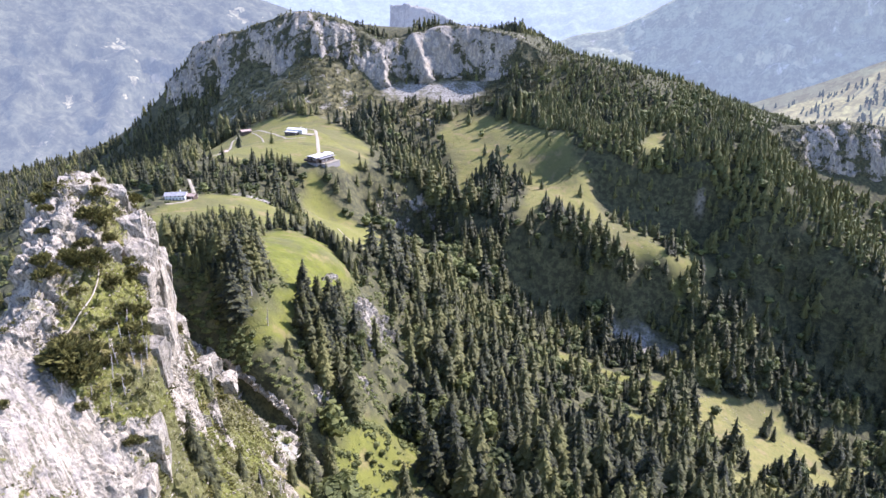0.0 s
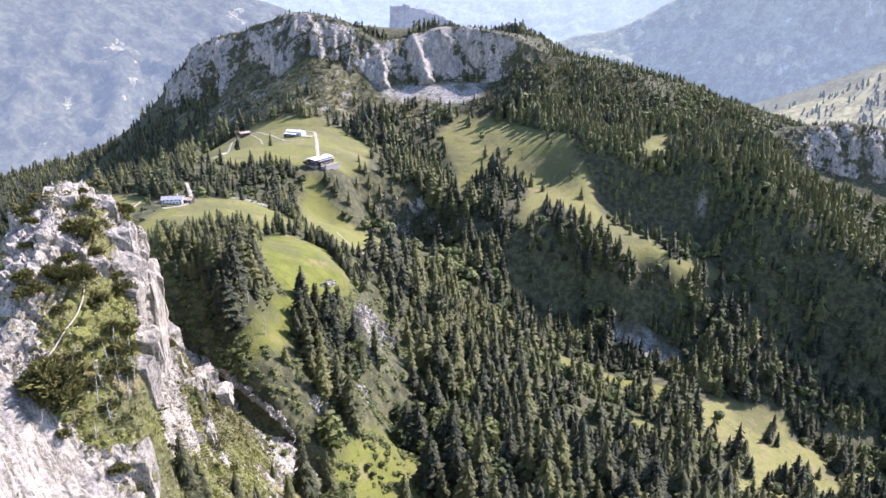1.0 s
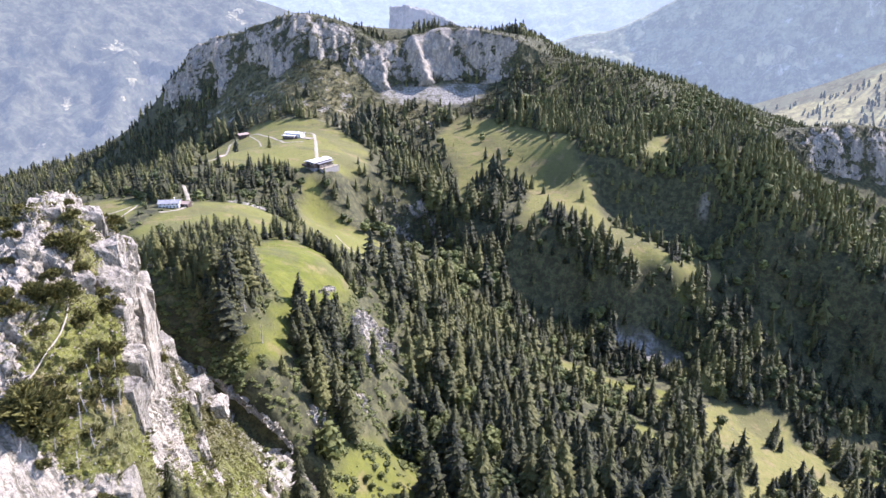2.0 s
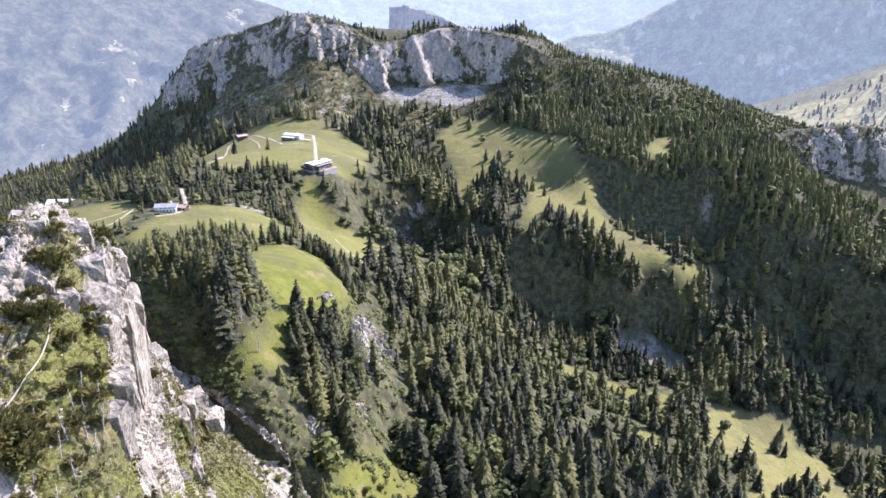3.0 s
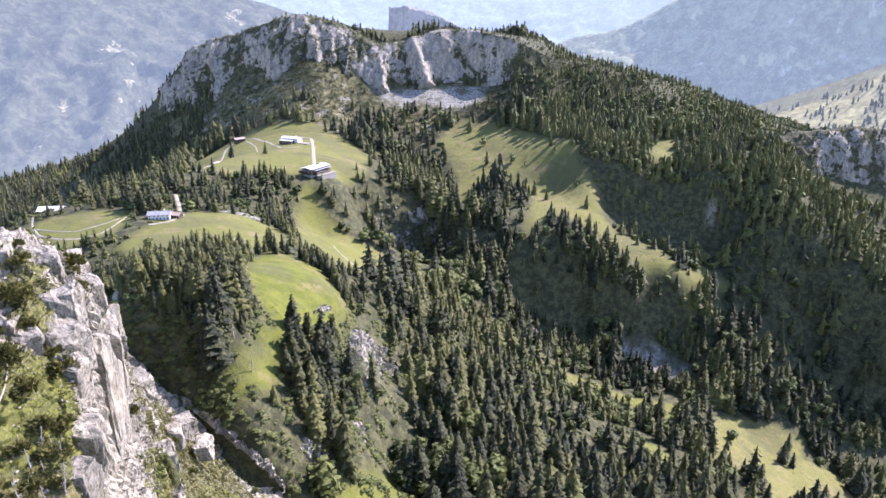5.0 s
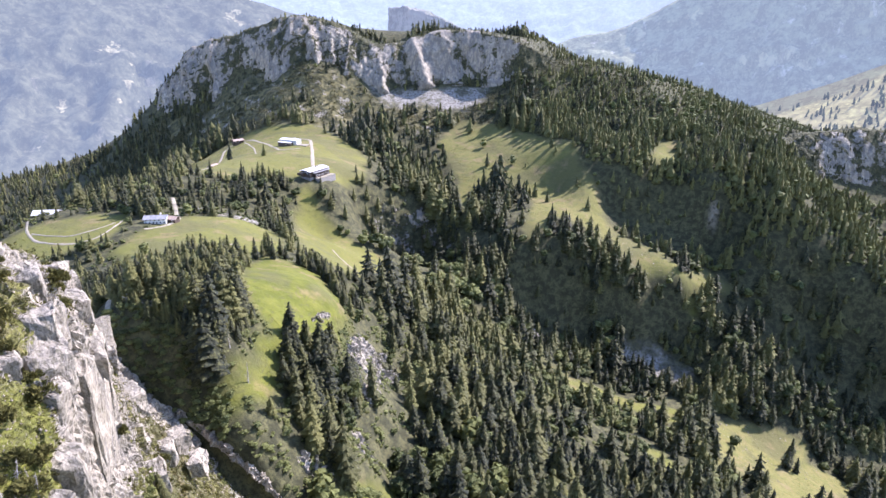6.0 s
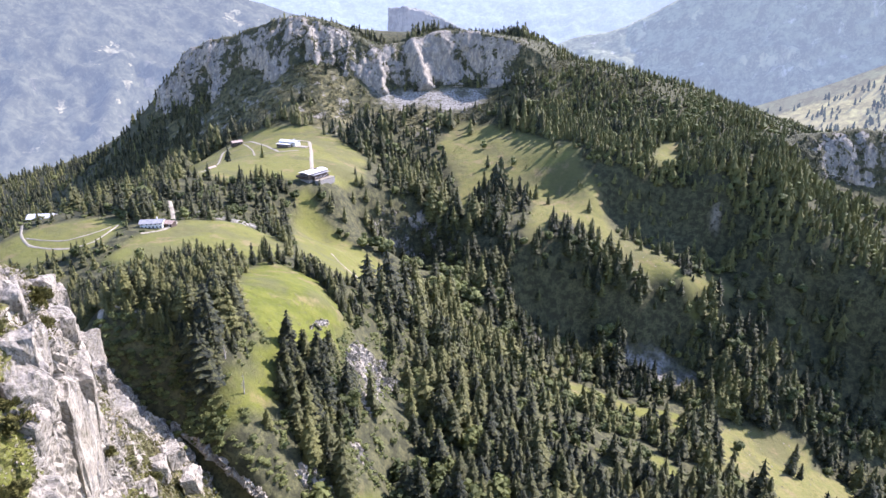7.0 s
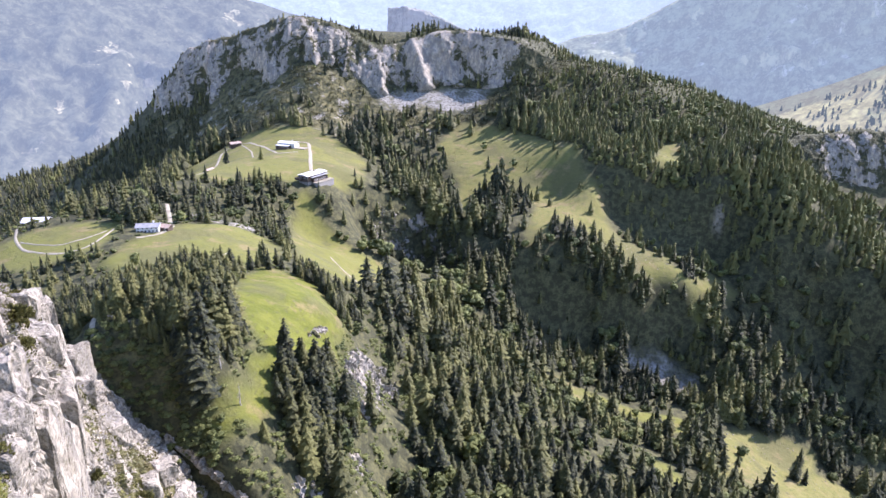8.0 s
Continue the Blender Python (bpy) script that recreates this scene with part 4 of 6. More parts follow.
# ---------- trees ----------
def spruce_template(tiers, spikes, seed, slim=0.2):
    """A far spruce: jagged, drooping whorls in a full, pointed outline round a dark core, one unit high."""
    r = np.random.RandomState(seed)
    verts, faces = [(0, 0, 1.0)], []
    for k in range(5):
        verts.append((0.6 * slim * math.cos(1.2566 * k), 0.6 * slim * math.sin(1.2566 * k), 0.03))
        faces.append((0, 1 + k, 1 + (k + 1) % 5))
    full = r.uniform(0.55, 0.72)
    for i in range(tiers):
        f = max(0.0, (i + r.uniform(-0.3, 0.3)) / tiers)
        rad = slim * (1 - f) ** full * min(1.0, 0.72 + 1.6 * f) * r.uniform(0.82, 1.15) + 0.01
        low = 0.05 + 0.9 * f
        base = len(verts)
        ox, oy = r.normal(0, 0.12 * rad), r.normal(0, 0.12 * rad)
        verts.append((ox * 0.5, oy * 0.5, min(1.0, low + 0.9 * rad + 0.6 / tiers)))
        turn = r.uniform(0, 6.28)
        for k in range(2 * spikes):
            a = turn + math.pi * k / spikes + r.normal(0, 0.16)
            q = rad * (r.uniform(0.85, 1.25) if k % 2 else r.uniform(0.55, 0.78))
            verts.append((q * math.cos(a) + ox, q * math.sin(a) + oy, low + (-0.25 * rad + r.uniform(-0.35, 0.15) * rad if k % 2 else 0.12 * rad)))
        for k in range(2 * spikes):
            faces.append((base, base + 1 + k, base + 1 + (k + 1) % (2 * spikes)))
    return np.array(verts), np.array(faces)


def frond_spruce(whorls, count, seed, slim=0.2, core=0.5):
    """A spruce at middle distance: whorls of drooping fronds round a thin core, one unit high."""
    r = np.random.RandomState(seed)
    verts, faces = [(0, 0, 0.98)], []
    for k in range(5):
        verts.append((core * slim * math.cos(1.2566 * k), core * slim * math.sin(1.2566 * k), 0.06))
        faces.append((0, 1 + k, 1 + (k + 1) % 5))
    full = r.uniform(0.55, 0.8)
    for i in range(whorls):
        f = max(0.0, (i + r.uniform(-0.4, 0.4)) / whorls)
        reach = slim * (1 - f) ** full * min(1.0, 0.75 + 1.5 * f) + 0.012
        n = max(4, int(count * (1.1 - 0.6 * f)))
        turn = r.uniform(0, 6.28)
        for k in range(n):
            a = turn + 6.28 * k / n + r.normal(0, 0.2)
            q = reach * r.uniform(0.7, 1.25)
            h = 0.07 + 0.9 * f + r.normal(0, 0.012)
            w = q * r.uniform(0.26, 0.42) + 0.006
            drop = q * r.uniform(0.35, 0.8)
            c, d = math.cos(a), math.sin(a)
            b = len(verts)
            verts += [(0.1 * q * c, 0.1 * q * d, h + 0.03), (0.62 * q * c - w * d, 0.62 * q * d + w * c, h - 0.75 * drop),
                      (q * c, q * d, h - drop + 0.25 * q * r.uniform(0, 1)), (0.62 * q * c + w * d, 0.62 * q * d - w * c, h - 0.75 * drop)]
            faces += [(b, b + 1, b + 2), (b, b + 2, b + 3)]
    return np.array(verts), np.array(faces)


def lump_crown(lobes, clumps, seed):
    """A rounded far crown: uneven leafy lumps with clumps of leaves standing out of them, one unit high."""
    r = np.random.RandomState(seed)
    verts, faces = [], []
    heads = [(0.0, 0.0, 0.5, 0.32)] + [(r.uniform(-0.24, 0.24), r.uniform(-0.24, 0.24), r.uniform(0.38, 0.82), r.uniform(0.15, 0.24)) for _ in range(lobes)]
    for cx, cy, cz, cr in heads:
        b = len(verts)
        rings = ((-0.72, 0.6), (0.05, 1.0), (0.68, 0.66))
        for up, q in rings:
            for a in range(6):
                w = q * cr * r.uniform(0.62, 1.34)
                t = 1.047 * (a + 0.5 * (up > 0)) + r.normal(0, 0.15)
                verts.append((cx + w * math.cos(t), cy + w * math.sin(t), cz + up * cr * r.uniform(0.85, 1.15)))
        verts.append((cx, cy, cz + cr * 1.02))
        for k in (0, 1):
            for a in range(6):
                i, j = b + 6 * k + a, b + 6 * k + (a + 1) % 6
                faces += [(i, j, j + 6), (i, j + 6, i + 6)]
        faces += [(b + 12 + a, b + 12 + (a + 1) % 6, b + 18) for a in range(6)]
    for _ in range(clumps):
        cx, cy, cz, cr = heads[r.randint(len(heads))]
        d = r.normal(size=3)
        d[2] = abs(d[2]) * 0.8
        d /= np.linalg.norm(d)
        p, side = np.array((cx, cy, cz)) + d * cr * 0.92, np.cross(d, r.normal(size=3))
        side /= np.linalg.norm(side)
        w, b = cr * r.uniform(0.2, 0.4), len(verts)
        verts += [tuple(p + side * w), tuple(p - side * w), tuple(p + d * w * 1.3 + np.cross(d, side) * w * 0.7)]
        faces.append((b, b + 1, b + 2))
    return np.array(verts), np.array(faces)


def leaf_crown(count, seed, lobes=6, leaf=0.1, height=0.72, width=0.36):
    """A crown of many small leaf clumps round several lobes, one unit high with its foot at 0."""
    r = np.random.RandomState(seed)
    lobe = [(r.uniform(-0.17, 0.17), r.uniform(-0.17, 0.17), r.uniform(0.35, 0.8), r.uniform(0.14, 0.25)) for _ in range(lobes)]
    lobe.append((0, 0, 0.55, width * 0.75))
    verts, faces = [], []
    for cx, cy, cz, cr in lobe if count > 100 else (lobe[-1:] if count > 20 else []):
        b = len(verts)
        for a in range(6):
            for up, q in ((-0.4, 0.5), (0.35, 0.54)):
                verts.append(np.array((cx + q * cr * math.cos(1.047 * a), cy + q * cr * math.sin(1.047 * a), cz + up * cr)))
        verts += [np.array((cx, cy, cz - 0.62 * cr)), np.array((cx, cy, cz + 0.64 * cr))]
        for a in range(6):
            i, j = b + 2 * a, b + 2 * ((a + 1) % 6)
            faces += [(i, j, j + 1), (i, j + 1, i + 1), (j, i, b + 12), (i + 1, j + 1, b + 13)]
    for _ in range(count):
        cx, cy, cz, cr = lobe[r.randint(len(lobe))]
        d = r.normal(size=3)
        d /= np.linalg.norm(d)
        p = np.array((cx, cy, cz)) + d * cr * r.uniform(0.72, 1.08) * (1, 1, height / 0.75)
        up = d + r.normal(size=3) * 0.55
        up /= np.linalg.norm(up)
        s = np.cross(up, r.normal(size=3))
        s /= np.linalg.norm(s)
        t = np.cross(up, s)
        w = leaf * r.uniform(0.6, 1.3)
        b = len(verts)
        verts += [p + s * w + up * w * 0.2, p + t * w * r.uniform(0.6, 1), p - s * w * r.uniform(0.6, 1) + up * w * 0.15, p - t * w]
        faces += [(b, b + 1, b + 2), (b, b + 2, b + 3)]
    return np.array(verts), np.array(faces)


def pine_template(count, seed):
    """A low mountain-pine thicket: upturned tufts over a flat mound, one unit wide."""
    r = np.random.RandomState(seed)
    verts, faces = [], []
    arms = [(r.uniform(0, 6.28), r.uniform(0.15, 0.5)) for _ in range(9)]
    for _ in range(count):
        a, q = arms[r.randint(len(arms))]
        q, a = q * math.sqrt(r.uniform(0.02, 1)), a + r.normal(0, 0.35)
        h = 0.42 * (1 - (q / 0.56) ** 2) * r.uniform(0.45, 1.1)
        p = np.array((q * math.cos(a), q * math.sin(a), max(0.02, h)))
        lean = np.array((math.cos(a) * 0.7, math.sin(a) * 0.7, 0.8)) + r.normal(size=3) * 0.35
        lean /= np.linalg.norm(lean)
        s = np.cross(lean, r.normal(size=3))
        s /= np.linalg.norm(s)
        w = r.uniform(0.035, 0.07)
        b = len(verts)
        verts += [p - s * w, p + s * w, p + lean * w * 3.0, p - lean * w * 0.8 + np.cross(lean, s) * w]
        faces += [(b, b + 1, b + 2), (b, b + 3, b + 2)]
    return np.array(verts), np.array(faces)


def forest_mesh(name, templates, x, y, z, size, turn, tint, material, wide=None):
    """Many trees joined into one mesh."""
    rng = np.random.RandomState(len(x))
    pick = rng.randint(len(templates), size=len(x))
    wide = size if wide is None else wide
    vs, fs, ts, base = [], [], [], 0
    for k, (v, f) in enumerate(templates):
        i = np.where(pick == k)[0]
        if not len(i):
            continue
        c, s = np.cos(turn[i])[:, None], np.sin(turn[i])[:, None]
        px = (v[None, :, 0] * c - v[None, :, 1] * s) * wide[i][:, None] + x[i][:, None]
        py = (v[None, :, 0] * s + v[None, :, 1] * c) * wide[i][:, None] + y[i][:, None]
        pz = v[None, :, 2] * size[i][:, None] + z[i][:, None]
        vs.append(np.stack([px, py, pz], -1).reshape(-1, 3))
        fs.append((f[None] + (base + np.arange(len(i)) * len(v))[:, None, None]).reshape(-1, 3))
        ts.append(np.repeat(tint[i], len(v)))
        base += len(i) * len(v)
    return raw_mesh(name, np.concatenate(vs), np.concatenate(fs), material, {"tint": np.concatenate(ts)})


BROOK = [p[:2] for p in LANDFORMS["brook"]]
RIDGE_PLAN = [(-160, 30), (-40, 30), (-36, 80), (-36, 120), (-45, 150), (-52, 178), (-66, 205), (-78, 232), (-92, 258), (-112, 285), (-135, 300), (-165, 300), (-180, 262), (-165, 205), (-155, 150)]
EAST_CRAG = [(470, 1022), (540, 1022), (616, 1022), (694, 1022), (771, 1022), (839, 1022), (809, 1100), (714, 1100), (650, 1100), (589, 1100), (526, 1100), (463, 1100)]
HOUSE_SPOTS = [(-136, 745, 30), (-194, 910, 28), (-207, 511, 16), (-310, 550, 16), (-296, 1013, 14), (-252, 768, 12)]


def on_wall(x, y):
    """In plan, the strip that the high walls take up."""
    foot = [row[0][:2] for row in WEST_WALL] + [row[0][:2] for row in EAST_WALL[1:]]
    top = [row[2][:2] for row in WEST_WALL] + [row[2][:2] for row in EAST_WALL[1:]]
    low = np.interp(x, [p[0] for p in foot], [p[1] for p in foot])
    high = np.interp(x, [p[0] for p in top], [p[1] for p in top])
    return (x > -545) & (x < 240) & (y > 0.75 * low + 0.25 * high) & (y < high + 2)


def scatter():
    """Where trees stand: a shaken grid thinned by the open ground, crags and clearings."""
    rng = np.random.RandomState(5)
    step = 7.3
    gx, gy = np.meshgrid(np.arange(-1150, 1150, step), np.arange(20, 1900, step))
    x, y = (gx + rng.uniform(-0.48, 0.48, gx.shape) * step).ravel(), (gy + rng.uniform(-0.48, 0.48, gx.shape) * step).ravel()
    x, y = np.r_[x, rng.uniform(-190, -90, 2600)], np.r_[y, rng.uniform(290, 440, 2600)]
    x, y = np.r_[x, rng.uniform(-70, 330, 700)], np.r_[y, rng.uniform(240, 640, 700)]
    x, y = np.r_[x, rng.uniform(160, 640, 2600)], np.r_[y, rng.uniform(780, 1180, 2600)]
    edge = rng.uniform(-160, 330, 900)
    crest = LANDFORMS["summit_crest"]
    fringe = np.interp(edge, [p[0] for p in crest], [p[1] for p in crest]) + rng.uniform(-35, 22, 900)
    x, y = np.r_[x, edge], np.r_[y, fringe]
    view = np.abs(x) < 0.74 * (y + 95)
    x, y = x[view], y[view]
    m, _ = meadow_of(x, y)
    keep = np.ones(len(x)) * 0.8
    clump = fractal(x / 30, y / 30, octaves=3, seed=51)
    keep *= np.where((x > 100) & (y > 640), 1.0, np.clip(0.8 + 1.5 * clump, np.where((x < -100) & (y > 480), 0.55, 0.14), 1))
    for share, ring in THIN:
        keep *= np.where(inside(x, y, ring), share, 1.0)
    lone = np.where((x > -20) & (x < 260) & (y > 740), np.clip(0.5 * fractal(x / 24, y / 24, octaves=2, seed=59), 0.015, 0.3), np.where((x > 140) & (y < 640), np.clip(0.1 + 0.5 * clump, 0.015, 0.4), np.where((x > 190) & (y < 830), 0.3, np.where((x > -140) & (x < 10) & ((y < 470) | (y > 560)) & (y < 720), np.where(x > -58, 0.09, 0.004), 0.006))))
    keep *= np.where(m > 0.3, lone, 1.0)
    for ring in SCREES.values():
        keep *= np.where(soft_mask(x, y, ring, 5) > 0.35, 0.0, 1.0)
    keep *= np.where(inside(x, y, RIDGE_PLAN) | (to_line(x, y, SLOT) < 4.5), 0.0, 1.0)
    keep *= np.where(inside(x, y, EAST_CRAG), 0.0, 1.0)
    keep *= np.where((x > -104) & (x < -60) & (y > 255) & (y < 302), 0.22, 1.0)
    for hx, hy, hr in HOUSE_SPOTS:
        keep *= np.where(np.hypot(x - hx, y - hy) < hr, 0.0, 1.0)
    for line, width in PATHS.values():
        keep *= np.where(to_line(x, y, line) < width + 1.5, 0.0, 1.0)
    wall = on_wall(x, y)
    keep *= np.where(wall, 0.0, 1.0)
    keep *= np.where((y > 1130) & (y < 1185) & (x > -130) & (x < 110), 0.35, 1.0)
    far = np.hypot(x, y)
    keep *= np.where(x > 100, np.clip(1.6 - far / 2000, 0.5, 1), np.clip(1.25 - far / 2000, 0.42, 1))
    keep *= np.where((x > -62) & (x < -8) & (y < 420), 0.75, 1.0)
    keep *= np.where(y > 25 + np.interp(x, [p[0] for p in crest], [p[1] for p in crest]), 0.0, 1.0)
    keep *= np.where((x > -400) & (x < -175) & (y > 1180), 0.12, 1.0)
    grow = rng.uniform(size=len(x)) < keep
    x, y, m = x[grow], y[grow], m[grow]
    tall = np.clip(rng.normal(23.0, 5.0, len(x)), 10, 34) * np.clip(1.0 + 0.8 * fractal(x / 45, y / 45, octaves=3, seed=53), 0.55, 1.3)
    tall *= np.where(y > 1120, 0.62, 1.0) * np.where((x < -95) & (y < 770) & (y > 480), 0.6, 1.0) * np.where((x < -62) & (y <= 480) & (y > 262), 0.46, 1.0)
    tall *= np.where((x > 150) & (y > 770), 0.72, 1.0)
    young = rng.uniform(size=len(x)) < 0.22
    tall = np.where(young, tall * 0.5, tall)
    near_brook = np.clip(1 - to_line(x, y, BROOK) / 70, 0, 1)
    leafy = np.where(y > 760, 0.07, 0.12) + 0.36 * near_brook + 0.7 * np.clip(fractal(x / 70, y / 70, octaves=2, seed=57) - 0.12, 0, 1)
    leafy += np.where((x > -70) & (x < 30) & (y < 430), 0.34, 0) + np.where((x > 480) & (y > 900), 0.3, 0) + np.where((x > 220) & (y > 1010), 0.25, 0) + np.where((x > 300) & (y > 640) & (y < 860), 0.08, 0)
    for count, low, high, ring in GROVES:
        gx = rng.uniform(min(p[0] for p in ring), max(p[0] for p in ring), 40 * count)
        gy = rng.uniform(min(p[1] for p in ring), max(p[1] for p in ring), 40 * count)
        k = np.where(inside(gx, gy, ring))[0][:count]
        x, y, tall, leafy = np.r_[x, gx[k]], np.r_[y, gy[k]], np.r_[tall, rng.uniform(low, high, len(k))], np.r_[leafy, np.zeros(len(k))]
    for share, ring in BROAD:
        leafy = np.where(inside(x, y, ring), share, leafy)
    broad = rng.uniform(size=len(x)) < leafy
    return x, y, ground_height(x, y), tall, broad, rng


# Paths, as lines in plan with half their width
PATHS = {
    "alp": ([(-275, 690), (-255, 712), (-250, 750), (-268, 830), (-286, 899), (-308, 990), (-312, 1030), (-276, 1014), (-234, 942), (-202, 868), (-176, 875)], 1.6),
    "alp_spur": ([(-286, 1012), (-250, 930), (-226, 850)], 1.0),
    "alp_station": ([(-195, 960), (-178, 945), (-160, 860), (-150, 805), (-144, 775)], 2.0),
    "hut": ([(-199, 530), (-196, 515), (-200, 500), (-212, 492)], 1.3),
    "lift": ([(-203, 534), (-216, 566), (-236, 612)], 1.6),
    "barn": ([(-318, 536), (-305, 512), (-288, 492), (-257, 477), (-239, 480), (-236, 494), (-237, 520)], 1.0),
    "barn_low": ([(-300, 508), (-285, 500), (-262, 493), (-249, 500), (-239, 516)], 0.7),
    "ridge_meadow": ([(-146, 404), (-147, 426), (-147, 449), (-142, 475)], 0.5),
    "strip": ([(-99, 600), (-84, 575), (-70, 545), (-60, 510)], 0.8),
    "notch": ([(-152, 335), (-146, 316), (-140, 294)], 1.3),
}


def build_forest():
    x, y, z, tall, broad, rng = scatter()
    # lighter tint on the far right ridge stands in for sunlight and haze
    turn, tint = rng.uniform(0, 6.28, len(x)), np.clip(rng.normal(0.42, 0.3, len(x)) + 0.75 * fractal(x / 45, y / 45, octaves=3, seed=91) + np.where((x > 150) & (y > 790), 0.45, 0.0), -0.15, 1.35)
    far = np.hypot(x, y - 40)
    order = np.argsort(far)
    conifers, leafs = order[~broad[order]], order[broad[order]]
    single, single_leaf = conifers[:280], leafs[:70]
    rest, rest_leaf = conifers[280:], leafs[70:]
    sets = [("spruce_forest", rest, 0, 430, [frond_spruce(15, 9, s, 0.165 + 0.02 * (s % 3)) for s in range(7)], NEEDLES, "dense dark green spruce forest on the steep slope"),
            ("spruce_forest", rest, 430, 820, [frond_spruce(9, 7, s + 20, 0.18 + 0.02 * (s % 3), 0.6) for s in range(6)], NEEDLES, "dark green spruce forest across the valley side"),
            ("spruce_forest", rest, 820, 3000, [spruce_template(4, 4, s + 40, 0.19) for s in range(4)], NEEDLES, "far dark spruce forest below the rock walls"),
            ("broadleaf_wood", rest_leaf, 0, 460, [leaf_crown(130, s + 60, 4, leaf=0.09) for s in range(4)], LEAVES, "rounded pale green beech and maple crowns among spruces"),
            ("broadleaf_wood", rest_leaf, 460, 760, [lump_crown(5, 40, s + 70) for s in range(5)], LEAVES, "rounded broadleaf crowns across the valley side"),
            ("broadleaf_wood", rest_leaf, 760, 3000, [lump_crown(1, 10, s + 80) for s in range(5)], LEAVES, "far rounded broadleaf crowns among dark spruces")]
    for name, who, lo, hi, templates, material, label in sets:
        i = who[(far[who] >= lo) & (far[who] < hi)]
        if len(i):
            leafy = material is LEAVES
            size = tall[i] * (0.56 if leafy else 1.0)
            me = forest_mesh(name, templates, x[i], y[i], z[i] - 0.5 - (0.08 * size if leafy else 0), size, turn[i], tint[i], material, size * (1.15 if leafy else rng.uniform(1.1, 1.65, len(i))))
            tagged(new(name, me), label, "forest", kind="stuff")
    return [(x[i], y[i], z[i], tall[i], turn[i]) for i in single], [(x[i], y[i], z[i], tall[i], turn[i]) for i in single_leaf]


def near_spruce(seed, bare=0.0):
    """A spruce seen well: trunk and a crown of drooping fronds; one unit high."""
    r = np.random.RandomState(seed)
    verts, faces = [], []
    whorls = 24
    for i in range(whorls):
        f = max(0.0, (i + r.uniform(-0.4, 0.4)) / whorls)
        h = 0.06 + 0.92 * f
        reach = 0.165 * (1 - f) ** 0.75 * r.uniform(0.85, 1.1) + 0.012
        count = 13 if f < 0.5 else 9
        turn = r.uniform(0, 6.28)
        for k in range(count):
            if r.uniform() < bare:
                continue
            a = turn + 6.28 * k / count + r.normal(0, 0.2)
            q = reach * r.uniform(0.55, 1.3)
            droop = 0.012 + 0.62 * q
            d, s = np.array((math.cos(a), math.sin(a), 0)), np.array((-math.sin(a), math.cos(a), 0))
            w = q * r.uniform(0.14, 0.24) + 0.003
            b = len(verts)
            verts += [np.array((0, 0, h + 0.02)), d * q * 0.55 + s * w + (0, 0, h - droop * 0.5), d * q + (0, 0, h - droop + r.uniform(0, 0.02)), d * q * 0.55 - s * w + (0, 0, h - droop * 0.5)]
            faces += [(b, b + 1, b + 2), (b, b + 2, b + 3)]
            if q > 0.06:
                b = len(verts)
                verts += [d * q * 0.5 + (0, 0, h - droop * 0.35), d * q * 0.8 + s * w * 1.9 + (0, 0, h - droop * 0.95), d * q * 0.68 + (0, 0, h - droop * 0.6), d * q * 0.8 - s * w * 1.9 + (0, 0, h - droop * 0.95)]
                faces += [(b, b + 1, b + 2), (b, b + 2, b + 3)]
    verts.append(np.array((0, 0, 1.0)))
    return np.array(verts), np.array(faces)


def pole(points, radii, sides=7):
    """A tapered round stem through points."""
    verts, faces = [], []
    for (px, py, pz), q in zip(points, radii):
        for k in range(sides):
            a = 6.2832 * k / sides
            verts.append((px + q * math.cos(a), py + q * math.sin(a), pz))
    for i in range(len(points) - 1):
        for k in range(sides):
            a, b = i * sides + k, i * sides + (k + 1) % sides
            faces += [(a, b, b + sides), (a, b + sides, a + sides)]
    return np.array(verts), np.array(faces)


def tree_thing(name, label, crown, crown_mat, stem, stem_mat, tint, group):
    root = tagged(new(name), label, "tree", group)
    part("trunk", raw_mesh("trunk", *stem, stem_mat), root)
    part("crown", raw_mesh("crown", *crown, crown_mat, {"tint": np.full(len(crown[0]), tint) + np.random.RandomState(len(crown[0])).normal(0, 0.12, len(crown[0]))}), root)
    return root


def limbs(seed, height=0.5):
    """Trunk and limbs of a broadleaf tree, one unit high."""
    r = np.random.RandomState(seed)
    v, f = pole([(0, 0, -0.05), (0.01, 0, 0.15), (0.0, 0.01, 0.35), (0.02, 0, height)], [0.028, 0.022, 0.017, 0.008])
    vs, fs = [v], [f]
    base = len(v)
    for k in range(6):
        a, h = 6.28 * k / 6 + r.uniform(-0.3, 0.3), r.uniform(0.2, 0.42)
        q = r.uniform(0.14, 0.26)
        v, f = pole([(0, 0, h), (0.5 * q * math.cos(a), 0.5 * q * math.sin(a), h + 0.12), (q * math.cos(a), q * math.sin(a), h + 0.27)], [0.012, 0.008, 0.003], 5)
        vs.append(v), fs.append(f + base)
        base += len(v)
    return np.concatenate(vs), np.concatenate(fs)


def plant(models, spots, lean=0.03):
    """The first spot of each model takes the model itself, the others copies of it."""
    used = set()
    rng = np.random.RandomState(77)
    for x, y, z, size, turn in spots:
        k = rng.randint(len(models))
        m = Matrix.LocRotScale((x, y, z - 0.3), Euler((rng.normal(0, lean), rng.normal(0, lean), turn)), None)
        scale = (size * rng.uniform(1.0, 1.35), size * rng.uniform(1.0, 1.35), size)
        if k not in used:
            ob = models[k]
            used.add(k)
        else:
            ob = copy_thing(models[k], m)
        ob.matrix_basis = m @ Matrix.Diagonal((*scale, 1))
    for k, ob in enumerate(models):
        if k not in used:
            for o in (*ob.children, ob):
                bpy.data.objects.remove(o)


SPRUCE_SPOTS, LEAF_SPOTS = build_forest()
